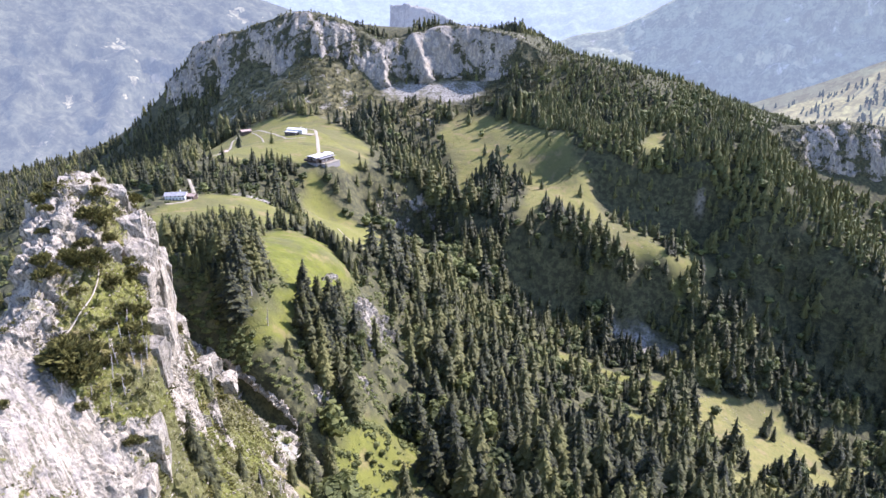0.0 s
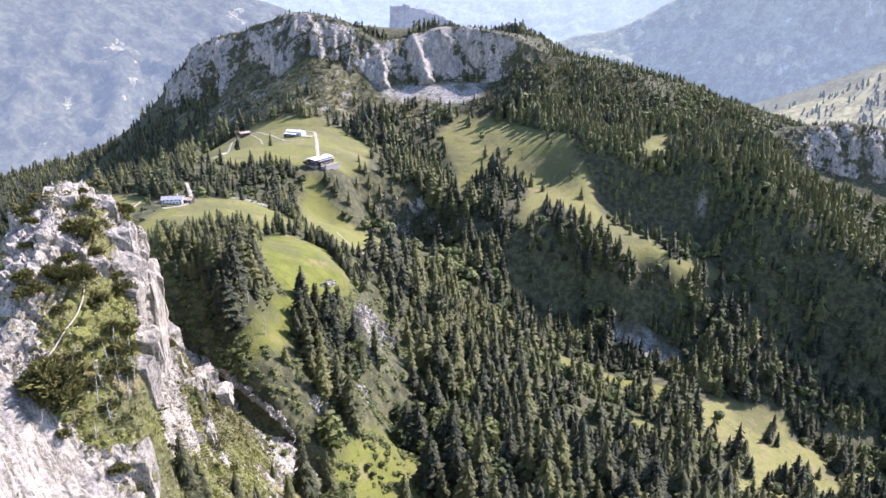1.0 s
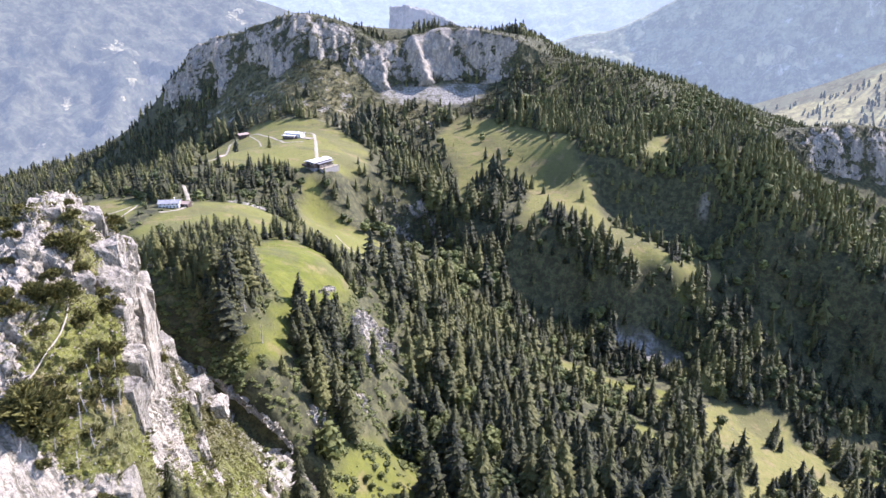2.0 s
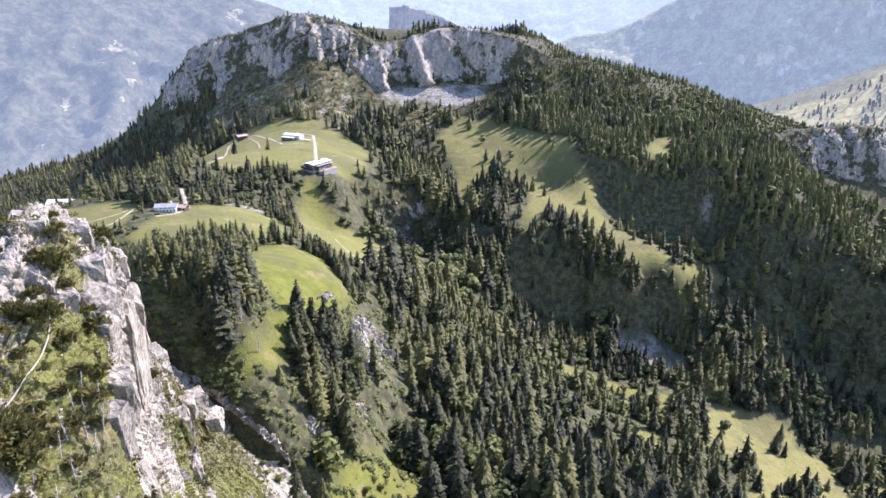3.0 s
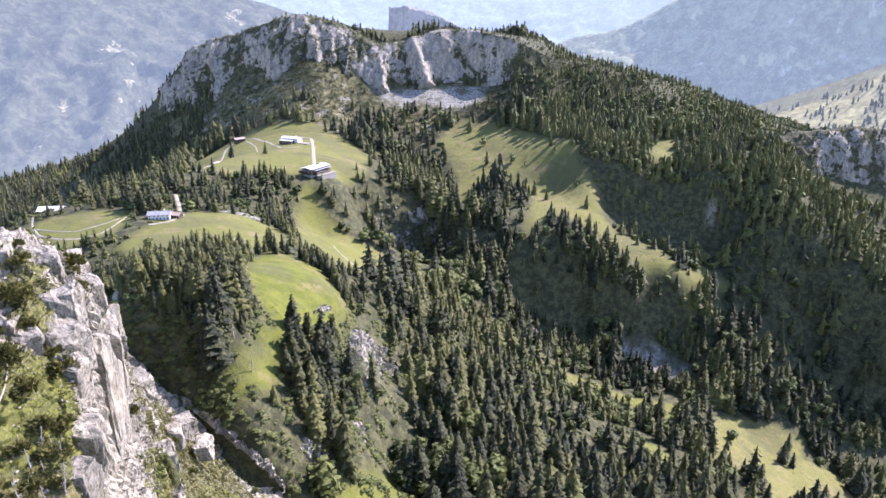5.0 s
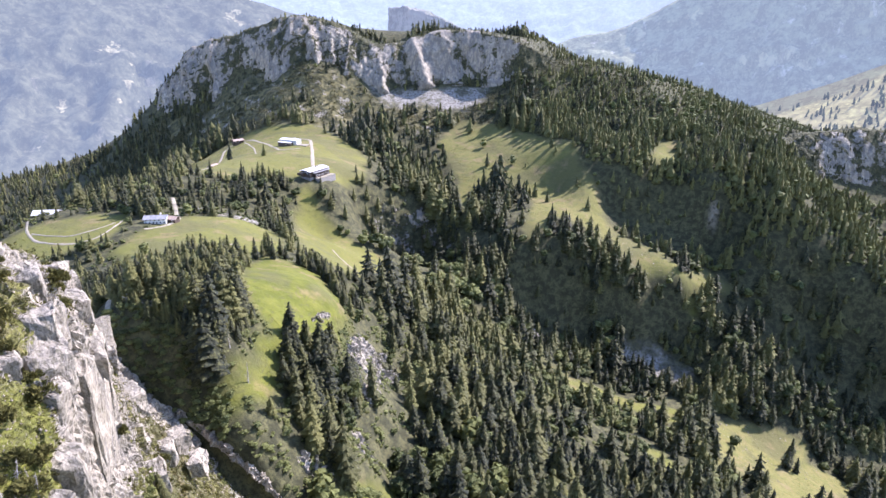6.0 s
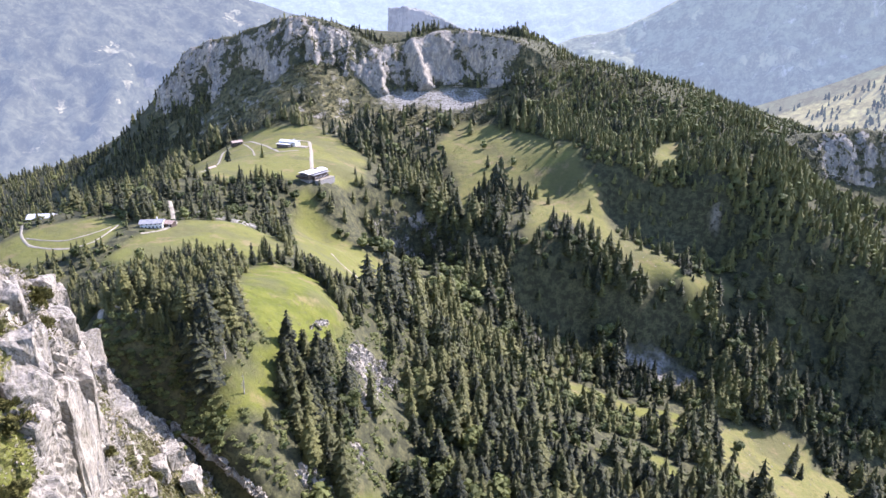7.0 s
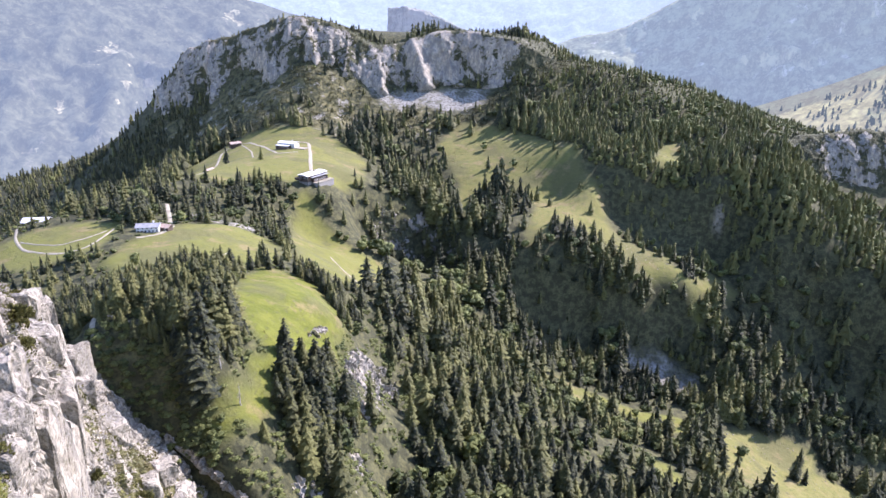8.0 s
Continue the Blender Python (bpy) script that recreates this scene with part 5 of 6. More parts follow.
SPRUCE_STEM = pole([(0, 0, -0.04), (0.002, 0, 0.3), (0, 0.002, 0.7), (0, 0, 0.99)], [0.017, 0.013, 0.007, 0.001])
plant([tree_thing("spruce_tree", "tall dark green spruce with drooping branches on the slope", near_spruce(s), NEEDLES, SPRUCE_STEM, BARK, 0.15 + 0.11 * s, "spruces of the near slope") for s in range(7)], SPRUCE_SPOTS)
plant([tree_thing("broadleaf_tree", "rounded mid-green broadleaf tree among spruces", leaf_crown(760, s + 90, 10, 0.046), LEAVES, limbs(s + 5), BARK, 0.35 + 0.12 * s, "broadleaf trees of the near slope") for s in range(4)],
      [(x, y, z, 0.72 * h, t) for x, y, z, h, t in LEAF_SPOTS])


# ---------- low growth ----------
def thickets():
    """Mountain pine and small spruces on the high walls and the slopes under them, joined."""
    rng = np.random.RandomState(31)
    xs, ys, zs, ss = [], [], [], []
    for pts, green, up in GREENS[1:3] + [g for g in GREENS if g[0][:, 0].mean() > 450]:
        k = np.where((green > 0.3) & (up > 0.05) & (up < 0.75))[0]
        k = rng.choice(k, min(len(k), 520), replace=False)
        xs.append(pts[k, 0]), ys.append(pts[k, 1]), zs.append(pts[k, 2] - 1.2), ss.append(rng.uniform(2.5, 5.5, len(k)))
        k = np.where((up > 0.6) & (green > 0.2))[0]
        k = rng.choice(k, min(len(k), 240), replace=False)
        xs.append(pts[k, 0]), ys.append(pts[k, 1]), zs.append(pts[k, 2] - 1.0), ss.append(rng.uniform(3.5, 8, len(k)))
    x, y = rng.uniform(-500, -115, 900), rng.uniform(1060, 1250, 900)
    k = (meadow_of(x, y)[0] < 0.3) & (soft_mask(x, y, SCREES["wall"], 6) < 0.4) & (fractal(x / 16, y / 16, octaves=3, seed=81) > 0.1)
    xs.append(x[k]), ys.append(y[k]), zs.append(ground_height(x[k], y[k]) - 0.6), ss.append(rng.uniform(3, 8, k.sum()))
    x, y = rng.uniform(-620, -400, 1500), rng.uniform(1000, 1262, 1500)
    k = (meadow_of(x, y)[0] < 0.3) & (fractal(x / 20, y / 20, octaves=3, seed=82) > -0.3)
    xs.append(x[k]), ys.append(y[k]), zs.append(ground_height(x[k], y[k]) - 0.6), ss.append(rng.uniform(7, 14, k.sum()))
    x, y, z, size = (np.concatenate(v) for v in (xs, ys, zs, ss))
    n = len(x)
    me = forest_mesh("crag_spruces", [spruce_template(4, 3, s + 50, 0.26) for s in range(5)], x, y, z, size, rng.uniform(0, 6.28, n), rng.uniform(-0.1, 0.7, n), PINE_FAR, np.minimum(size, 8) * rng.uniform(1.0, 1.5, n))
    tagged(new("crag_spruces", me), "small dark spruces rooted in the gullies of high rock walls", "trees", kind="stuff")
    x, y = rng.uniform(-520, 330, 7000), rng.uniform(1050, 1265, 7000)
    k = (fractal(x / 26, y / 26, octaves=3, seed=71) > -0.12) & (meadow_of(x, y)[0] < 0.3) & (soft_mask(x, y, SCREES["wall"], 6) < 0.4)
    x, y = x[k], y[k]
    n = len(x)
    me = forest_mesh("mountain_pine_thicket", [pine_template(15, s + 3) for s in range(4)], x, y, ground_height(x, y) - 0.3, rng.uniform(4, 8, n), rng.uniform(0, 6.28, n), rng.uniform(-0.2, 1.2, n), PINE_FAR, rng.uniform(6, 13, n))
    tagged(new("mountain_pine_thicket", me), "dull green mountain pine thickets below high walls", "bushes", kind="stuff")


def undergrowth():
    """Shrubs and tall herbs in the gaps of the forest, joined."""
    rng = np.random.RandomState(41)
    n = 11000
    far = 120 + 560 * np.sqrt(rng.uniform(0, 1, n))
    a = rng.uniform(-0.68, 0.68, n)
    x, y = far * np.sin(a), far * np.cos(a) - 30
    m, _ = meadow_of(x, y)
    k = (m < 0.55) & ~inside(x, y, RIDGE_PLAN) & (fractal(x / 14, y / 14, octaves=3, seed=73) > 0.05)
    k |= (inside(x, y, MEADOWS["gully_grass"][1]) | inside(x, y, MEADOWS["brush"][1])) & (fractal(x / 9, y / 9, octaves=3, seed=76) > -0.6)
    k |= inside(x, y, MEADOWS["near_grass"][1]) & (fractal(x / 9, y / 9, octaves=3, seed=78) > 0.15) & ~inside(x, y, RIDGE_PLAN)
    for line, width in PATHS.values():
        k &= to_line(x, y, line) > width + 1.5
    a = rng.uniform(-142, -88, 300)
    b = np.interp(a, [p[0] for p in SLOT], [p[1] for p in SLOT]) + rng.uniform(5, 20, 300)
    c, d = rng.uniform(-104, 20, 8500), rng.uniform(205, 470, 8500)
    spot = (meadow_of(c, d)[0] < 0.55) | inside(c, d, MEADOWS["brush"][1]) | inside(c, d, MEADOWS["gully_grass"][1])
    spot &= (fractal(c / 7, d / 7, octaves=3, seed=79) > 0.1) & ~inside(c, d, RIDGE_PLAN) & (to_line(c, d, SLOT) > 5)
    c, d = c[spot], d[spot]
    x, y, m = np.r_[x[k], a, c], np.r_[y[k], b, d], np.r_[m[k], np.zeros(300), np.full(len(c), 0.45)]
    size = np.where(m > 0.4, rng.uniform(0.7, 3.2, len(x)) * rng.uniform(0.5, 1.5, len(x)), rng.uniform(1.2, 3.6, len(x)))
    me = forest_mesh("undergrowth", [lump_crown(0, 14, s + 130) for s in range(8)], x, y, ground_height(x, y) - 0.25 * size, size, rng.uniform(0, 6.28, len(x)), np.where(m > 0.4, rng.uniform(0.3, 1.6, len(x)), rng.uniform(0.1, 1, len(x))), LEAVES, size * 1.5)
    tagged(new("undergrowth", me), "low green shrubs and tall herbs between the trees", "bushes", kind="stuff")


def ridge_growth():
    """Dwarf shrubs and grass tufts in the turf of the rocky ridge, joined."""
    rng = np.random.RandomState(61)
    pts, green, up = GREENS[0]
    k = np.where((green > 0.34) & (up > 0.05) & (pts[:, 0] > -112))[0]
    k = rng.choice(k, 8500)
    x, y, z = pts[k].T
    x, y = x + rng.uniform(-0.4, 0.4, len(k)), y + rng.uniform(-0.4, 0.4, len(k))
    n = len(k)
    size = rng.uniform(0.7, 3.0, n) * rng.uniform(0.35, 1, n) * np.clip(1 + 0.9 * fractal(x / 5, y / 5, octaves=2, seed=62), 0.4, 1.6)
    me = forest_mesh("dwarf_shrubs", [pine_template(11, s + 300) for s in range(5)], x, y, z - 0.1, size * 1.3, rng.uniform(0, 6.28, n), rng.uniform(-0.4, 0.9, n), PINE, size * 1.5)
    tagged(new("dwarf_shrubs", me), "olive dwarf shrubs and grass tufts on the rocky ridge", "bushes", kind="stuff")


thickets()
undergrowth()
ridge_growth()


def rubble():
    """Loose stones in the turf and at the foot of the rocky ridge, joined."""
    rng = np.random.RandomState(67)
    chips = []
    for s in range(6):
        v = np.array([(1, 0, 0), (-1, 0, 0), (0, 1, 0), (0, -1, 0), (0, 0, 1), (0, 0, -1.0)]) * rng.uniform(0.55, 1.1, (6, 1)) + rng.normal(0, 0.16, (6, 3))
        chips.append((v, np.array([(0, 2, 4), (2, 1, 4), (1, 3, 4), (3, 0, 4), (2, 0, 5), (1, 2, 5), (3, 1, 5), (0, 3, 5)])))
    pts, green, up = GREENS[0]
    k = rng.choice(np.where((green > 0.2) & (up > 0.15) & (pts[:, 0] > -100))[0], 4200)
    x, y, z = pts[k].T
    a = rng.uniform(-118, -60, 900)
    b = np.interp(a, [p[0] for p in SLOT], [p[1] for p in SLOT]) - rng.uniform(3, 22, 900)
    c, e = rng.uniform(200, 460, 2600), rng.uniform(450, 640, 2600)
    k = inside(c, e, MEADOWS["lower"][1]) & (fractal(c / 18, e / 18, octaves=3, seed=68) > 0.02)
    c, e = c[k], e[k]
    f, h = rng.uniform(190, 340, 600), rng.uniform(745, 825, 600)
    k = inside(f, h, MEADOWS["bench"][1]) & (fractal(f / 20, h / 20, octaves=3, seed=69) > -0.05)
    c, e = np.r_[c, f[k]], np.r_[e, h[k]]
    x, y, z = np.r_[x, a, c], np.r_[y, b, e], np.r_[z, ground_height(a, b), ground_height(c, e)]
    n = len(x)
    size = rng.uniform(0.1, 0.48, n) * rng.uniform(0.4, 1.2, n) + 0.07
    size[n - len(c):] *= rng.uniform(0.8, 2.6, len(c))
    me = forest_mesh("rubble", chips, x + rng.uniform(-0.3, 0.3, n), y + rng.uniform(-0.3, 0.3, n), z, size * 0.8, rng.uniform(0, 6.28, n), np.zeros(n), ROCK, size)
    tagged(new("rubble", me), "loose pale limestone rubble in the turf of the ridge", "stones", kind="stuff")


rubble()


def meadow_growth():
    """Low juniper, heath and dock clumps in the pastures, joined."""
    rng = np.random.RandomState(83)
    x, y = rng.uniform(-380, 420, 60000), rng.uniform(250, 1110, 60000)
    m, _ = meadow_of(x, y)
    k = (m > 0.6) & (fractal(x / 30, y / 30, octaves=3, seed=84) > 0.08) & (rng.uniform(size=len(x)) < np.where(x > -20, 1.0, 0.22))
    for line, width in PATHS.values():
        k &= to_line(x, y, line) > width + 1.0
    x, y = x[k][:2600], y[k][:2600]
    n = len(x)
    size = rng.uniform(0.5, 2.4, n)
    me = forest_mesh("pasture_shrubs", [pine_template(8, s + 500) for s in range(4)], x, y, ground_height(x, y) - 0.05, size, rng.uniform(0, 6.28, n), rng.uniform(0, 0.9, n), PINE, size * 1.8)
    tagged(new("pasture_shrubs", me), "low dark juniper and heath clumps in the pastures", "bushes", kind="stuff")


meadow_growth()

# What grows on the rocky ridge
RIDGE_POINTS = RIDGE_SHAPE[:, 40:-10].reshape(-1, 3)


def ridge_top(x, y):
    """The highest rock or ground at x, y."""
    near = RIDGE_POINTS[np.hypot(RIDGE_POINTS[:, 0] - x, RIDGE_POINTS[:, 1] - y) < 0.9]
    z = float(ground_height(x, y)[0])
    return max(z, float(np.percentile(near[:, 2], 60))) if len(near) else z


def bush_thing(seed):
    root = tagged(new("mountain_pine"), "low spreading mountain pine on the rocky ridge", "bush", "mountain pines on the ridge")
    v, f = pine_template(420, seed)
    rng = np.random.RandomState(seed)
    part("foliage", raw_mesh("foliage", v, f, PINE, {"tint": np.repeat(rng.uniform(0, 1, len(v) // 4 + 1), 4)[:len(v)]}), root)
    v1, f1 = pole([(0, 0, -0.1), (0.05, 0.02, 0.08), (0.16, 0.05, 0.2)], [0.03, 0.022, 0.008], 5)
    v2, f2 = pole([(0, 0, -0.1), (-0.06, 0.03, 0.1), (-0.2, 0.1, 0.22)], [0.03, 0.02, 0.008], 5)
    part("stem", raw_mesh("stem", np.concatenate([v1, v2]), np.concatenate([f1, f2 + len(v1)]), BARK), root)
    return root


PINE_SPOTS = [(-72, 113, 7), (-70, 116, 6), (-73, 116, 5), (-68.5, 112, 6), (-71, 110, 4), (-77, 134.5, 5), (-75, 136, 5), (-79, 133, 4), (-80, 127, 4.5), (-82, 129, 4), (-81, 149, 5), (-79.5, 151, 4), (-85.6, 178, 5), (-84, 175, 5),
              (-95, 147, 4), (-93, 144, 3), (-71.8, 135, 4), (-70.7, 144, 4.5), (-79.5, 141, 3), (-68.5, 126, 3), (-64.8, 127.3, 4), (-67.8, 131, 3.5), (-66, 134, 3), (-62.6, 123.6, 2.5), (-97, 156, 4), (-92, 150, 2.5), (-99, 165, 4),
              (-88, 165, 2.5), (-84, 160, 3), (-90.7, 191, 5), (-93, 195, 4), (-88, 188, 4), (-80, 170, 4), (-104, 205, 4), (-112, 219, 4), (-98, 215, 3), (-85, 205, 4), (-87, 212, 4), (-83, 216, 3), (-116, 240, 4), (-80, 183, 3), (-66, 119, 3),
              (-65, 122, 2.5), (-70, 121, 2.5), (-63, 116, 2.5), (-67, 107, 2.2), (-76, 100, 2), (-59, 108, 2.5), (-88, 141, 2.5), (-75.5, 127.5, 3), (-60, 140, 3), (-73, 146.5, 3), (-77, 147, 2.5)]
rng = random.Random(3)
plant([bush_thing(s + 200) for s in range(5)], [(x, y, ridge_top(x, y) + 0.25, 1.25 * s, rng.uniform(0, 6)) for x, y, s in PINE_SPOTS], 0.12)


def dead_tree(seed):
    """A bare grey spruce: a bent stem with broken side branches."""
    r = np.random.RandomState(seed)
    root = tagged(new("dead_tree"), "bare grey dead spruce with broken branches", "tree", "dead trees")
    part("trunk", raw_mesh("trunk", *pole([(0, 0, -0.08), (0.01, 0, 0.3), (0.03, 0.01, 0.65), (0.02, 0.02, 1.0)], [0.022, 0.017, 0.01, 0.003], 6), DEADWOOD), root)
    for k in range(26):
        h, a = 0.12 + 0.8 * r.uniform(), r.uniform(0, 6.28)
        q = 0.17 * (1.05 - h) * r.uniform(0.5, 1.2) + 0.02
        v, f = pole([(0.02 * h, 0, h), (0.5 * q * math.cos(a), 0.5 * q * math.sin(a), h - 0.02), (q * math.cos(a), q * math.sin(a), h - 0.06 * r.uniform(0, 1.5))], [0.006, 0.004, 0.001], 4)
        part("branch", raw_mesh("branch", v, f, DEADWOOD), root)
    return root


DEAD_SPOTS = [(-68, 114, 5), (-65, 119, 6), (-64.9, 116, 5.5), (-61, 123, 6), (-66, 124, 5), (-63, 127, 6), (-62, 114, 4.5), (-60.5, 119, 5), (-67, 129, 4), (-55, 168, 8), (-52, 176, 8), (-63, 110, 4), (-70, 107, 3.5), (-66.5, 110.5, 4), (-64, 113, 3), (-69.5, 118.5, 4), (-67.5, 121.5, 3.5), (-62.5, 120.5, 4), (-64.5, 124.5, 3.5), (-61.5, 126.5, 3), (-68.5, 126.5, 3.5), (-65.5, 129.5, 3.5), (-66.5, 104.5, 3), (-92, 298, 9), (-84, 292, 10), (-69, 312, 9)]
plant([dead_tree(s) for s in range(4)], [(x, y, ridge_top(x, y) + 0.2, s, rng.uniform(0, 6)) for x, y, s in DEAD_SPOTS], 0.1)
FOOT_SPRUCES = [(-56, 127, 17), (-57.5, 138, 15), (-55, 131, 11), (-78, 193, 11), (-60, 165, 10), (-56, 172, 9), (-50, 160, 8), (-56, 205, 13), (-50, 215, 12), (-60, 222, 9), (-46, 200, 11), (-54, 150, 6), (-64, 215, 7), (-47, 185, 9)]
plant([tree_thing("spruce_tree", "dark green spruce in the grass under the rocky ridge", near_spruce(s + 30), NEEDLES, SPRUCE_STEM, BARK, 0.3 + 0.1 * s, "spruces under the ridge") for s in range(3)],
      [(x, y, ridge_top(x, y), s, rng.uniform(0, 6)) for x, y, s in FOOT_SPRUCES])


def shrub_thing(seed):
    root = tagged(new("shrub"), "bright green leafy shrub at the gully edge", "bush", "shrubs along the gully")
    v, f = leaf_crown(260, seed, 7, 0.075, 0.6, 0.42)
    part("foliage", raw_mesh("foliage", v, f, LEAVES, {"tint": np.full(len(v), 1.3) + np.repeat(np.random.RandomState(seed).normal(0, 0.2, len(v) // 4 + 1), 4)[:len(v)]}), root)
    part("stem", raw_mesh("stem", *limbs(seed, 0.4), BARK), root)
    return root


SHRUB_SPOTS = [(-78, 187, 3.5), (-80, 192, 4), (-82, 197, 3.5), (-83, 203, 3), (-76, 181, 3), (-86, 208, 3), (-74, 175, 2.5), (-72, 190, 2), (-68, 182, 2), (-66, 170, 2.2), (-125, 286, 5), (-121, 282, 4), (-131, 288, 4), (-107, 276, 4.5), (-111, 279, 3.5), (-103, 272, 4), (-98, 266, 3.5), (-90, 262, 3), (-116, 284, 3), (-86, 256, 3), (-75, 252, 4), (-68, 248, 4), (-58, 240, 5), (-54, 236, 4), (-48, 244, 5), (-44, 252, 5),
               (-40, 262, 4.5), (-50, 255, 4), (-36, 272, 5), (-30, 280, 4.5), (-26, 268, 5), (-34, 250, 5), (-28, 290, 4), (-42, 238, 5), (-38, 228, 4), (-52, 222, 4), (-22, 282, 4)]
plant([shrub_thing(s + 400) for s in range(4)], [(x, y, ridge_top(x, y) - 0.4, s, rng.uniform(0, 6)) for x, y, s in SHRUB_SPOTS], 0.08)


def ridge_path():
    q = smooth_line([(-79, 143), (-75.5, 139), (-73, 135), (-72.5, 131), (-73.2, 126), (-74, 121), (-74.8, 116), (-76.5, 110)], 0.6)
    n = np.gradient(q, axis=0)
    n = np.stack([-n[:, 1], n[:, 0]], 1) / np.hypot(n[:, 0], n[:, 1])[:, None]
    z = np.array([ridge_top(*p) for p in q])
    z = np.convolve(np.pad(z, 3, mode="edge"), np.ones(7) / 7, "valid") + 0.35
    rows = [np.c_[q + n * s, z - d] for s, d in ((-0.14, 0.3), (-0.07, 0), (0.07, 0), (0.14, 0.3))]
    g = np.stack(rows, 1)
    tagged(new("path", raw_mesh("path", g.reshape(-1, 3), grid_faces(*g.shape[:2]), GRAVEL, smooth=True)), "narrow trodden path over the rocky ridge", "path", kind="structure")


# ---------- paths ----------
def smooth_line(line, step):
    p = np.array(line, float)
    d = np.r_[0, np.cumsum(np.hypot(*np.diff(p, axis=0).T))]
    t = np.linspace(0, d[-1], max(4, int(d[-1] / step)))
    q = np.stack([np.interp(t, d, p[:, 0]), np.interp(t, d, p[:, 1])], 1)
    k = max(1, int(8 / step))
    pad = np.pad(q, ((k, k), (0, 0)), mode="edge")
    return sum(pad[i:i + len(q)] for i in range(2 * k + 1)) / (2 * k + 1)


def build_path(name, line, half, label):
    q = smooth_line(line, 1.5)
    n = np.gradient(q, axis=0)
    n = np.stack([-n[:, 1], n[:, 0]], 1) / np.maximum(np.hypot(n[:, 0], n[:, 1]), 1e-6)[:, None]
    wide = half * (1 + 0.3 * fractal(q[:, 0] / 6, q[:, 1] / 6, octaves=3, seed=4))
    rows = [q + n * (wide * s)[:, None] for s in (-1, -0.4, 0.4, 1)]
    x, y = np.stack([r[:, 0] for r in rows], 1), np.stack([r[:, 1] for r in rows], 1)
    z = ground_height(x.ravel(), y.ravel()).reshape(x.shape) + np.array((0.1, 0.4, 0.4, 0.1))
    me = raw_mesh(name, np.stack([x, y, z], -1).reshape(-1, 3), grid_faces(*x.shape), GRAVEL, smooth=True)
    return tagged(new(name, me), label, "path", kind="structure")


for line, half in PATHS.values():
    build_path("path", line, half, "pale gravel path across the alpine meadow")


ridge_path()


# ---------- distance ----------
def far_range(name, crest, foot, material, label, step=26.0, size=420.0, depth=90.0, seed=0):
    """A far mountain side between its foot and its crest, cut by ravines, with a back that closes it."""
    stations = []
    for (cx, cy, cz), (fx, fy, fz) in zip(crest, foot):
        stations.append([(fx, fy, fz), ((fx + cx) / 2, (fy + cy) / 2, fz + (cz - fz) * 0.42), (cx, cy, cz), (cx * 1.04, cy * 1.04, cz - 250)])
    g, place = loft(stations, step, step)
    x, y, z = g[..., 0] / size, g[..., 1] / size, g[..., 2] / size
    d = depth * (0.8 * ridged(x, y, z, 6, seed) + 0.3 * ridged(x * 4, y * 4, z * 2.5, 4, seed + 5) + 0.35 * fractal(x * 5, y * 5, z * 5, 4, seed + 3))
    g = g + normals(g) * (d * np.clip(np.minimum(place + 0.3, 2.2 - place), 0.15, 1)[None])[..., None]
    me = raw_mesh(name, g.reshape(-1, 3), grid_faces(*g.shape[:2]), material, smooth=True)
    tagged(new(name, me), label, "mountain", kind="structure")
    return g


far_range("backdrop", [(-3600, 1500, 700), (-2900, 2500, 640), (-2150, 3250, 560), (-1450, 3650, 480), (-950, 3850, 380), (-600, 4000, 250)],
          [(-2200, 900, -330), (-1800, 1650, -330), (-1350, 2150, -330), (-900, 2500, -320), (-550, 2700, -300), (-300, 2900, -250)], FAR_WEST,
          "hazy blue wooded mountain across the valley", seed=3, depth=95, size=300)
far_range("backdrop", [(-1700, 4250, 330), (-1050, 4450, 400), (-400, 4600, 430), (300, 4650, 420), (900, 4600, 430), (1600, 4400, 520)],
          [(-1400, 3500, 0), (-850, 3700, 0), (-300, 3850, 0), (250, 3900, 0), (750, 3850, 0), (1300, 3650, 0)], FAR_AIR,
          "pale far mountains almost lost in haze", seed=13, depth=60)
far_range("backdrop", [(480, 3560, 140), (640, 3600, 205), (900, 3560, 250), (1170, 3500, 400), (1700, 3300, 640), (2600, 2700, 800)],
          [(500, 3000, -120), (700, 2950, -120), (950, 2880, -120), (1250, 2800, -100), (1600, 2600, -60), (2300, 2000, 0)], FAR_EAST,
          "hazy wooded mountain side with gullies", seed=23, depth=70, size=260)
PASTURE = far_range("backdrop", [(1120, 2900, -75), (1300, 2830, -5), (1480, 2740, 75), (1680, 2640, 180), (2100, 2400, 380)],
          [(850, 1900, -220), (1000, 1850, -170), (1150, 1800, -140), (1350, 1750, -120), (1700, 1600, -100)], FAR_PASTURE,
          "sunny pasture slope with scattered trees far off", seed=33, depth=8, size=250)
CRAG_FAR = [
    [(-175, 2275, 270), (-172, 2278, 300), (-170, 2284, 366), (-168, 2330, 366)],
    [(-140, 2265, 270), (-138, 2270, 305), (-135, 2284, 374), (-133, 2330, 372)],
    [(-85, 2262, 265), (-82, 2270, 300), (-78, 2286, 366), (-75, 2330, 364)],
    [(-20, 2262, 250), (-18, 2270, 280), (-15, 2288, 346), (-12, 2330, 344)],
    [(70, 2270, 215), (72, 2280, 240), (76, 2290, 300), (80, 2330, 300)],
]
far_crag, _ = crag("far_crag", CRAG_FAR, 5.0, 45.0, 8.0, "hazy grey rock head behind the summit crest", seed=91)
# swapped for the rock colour with haze added as emission
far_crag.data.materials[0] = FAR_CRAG


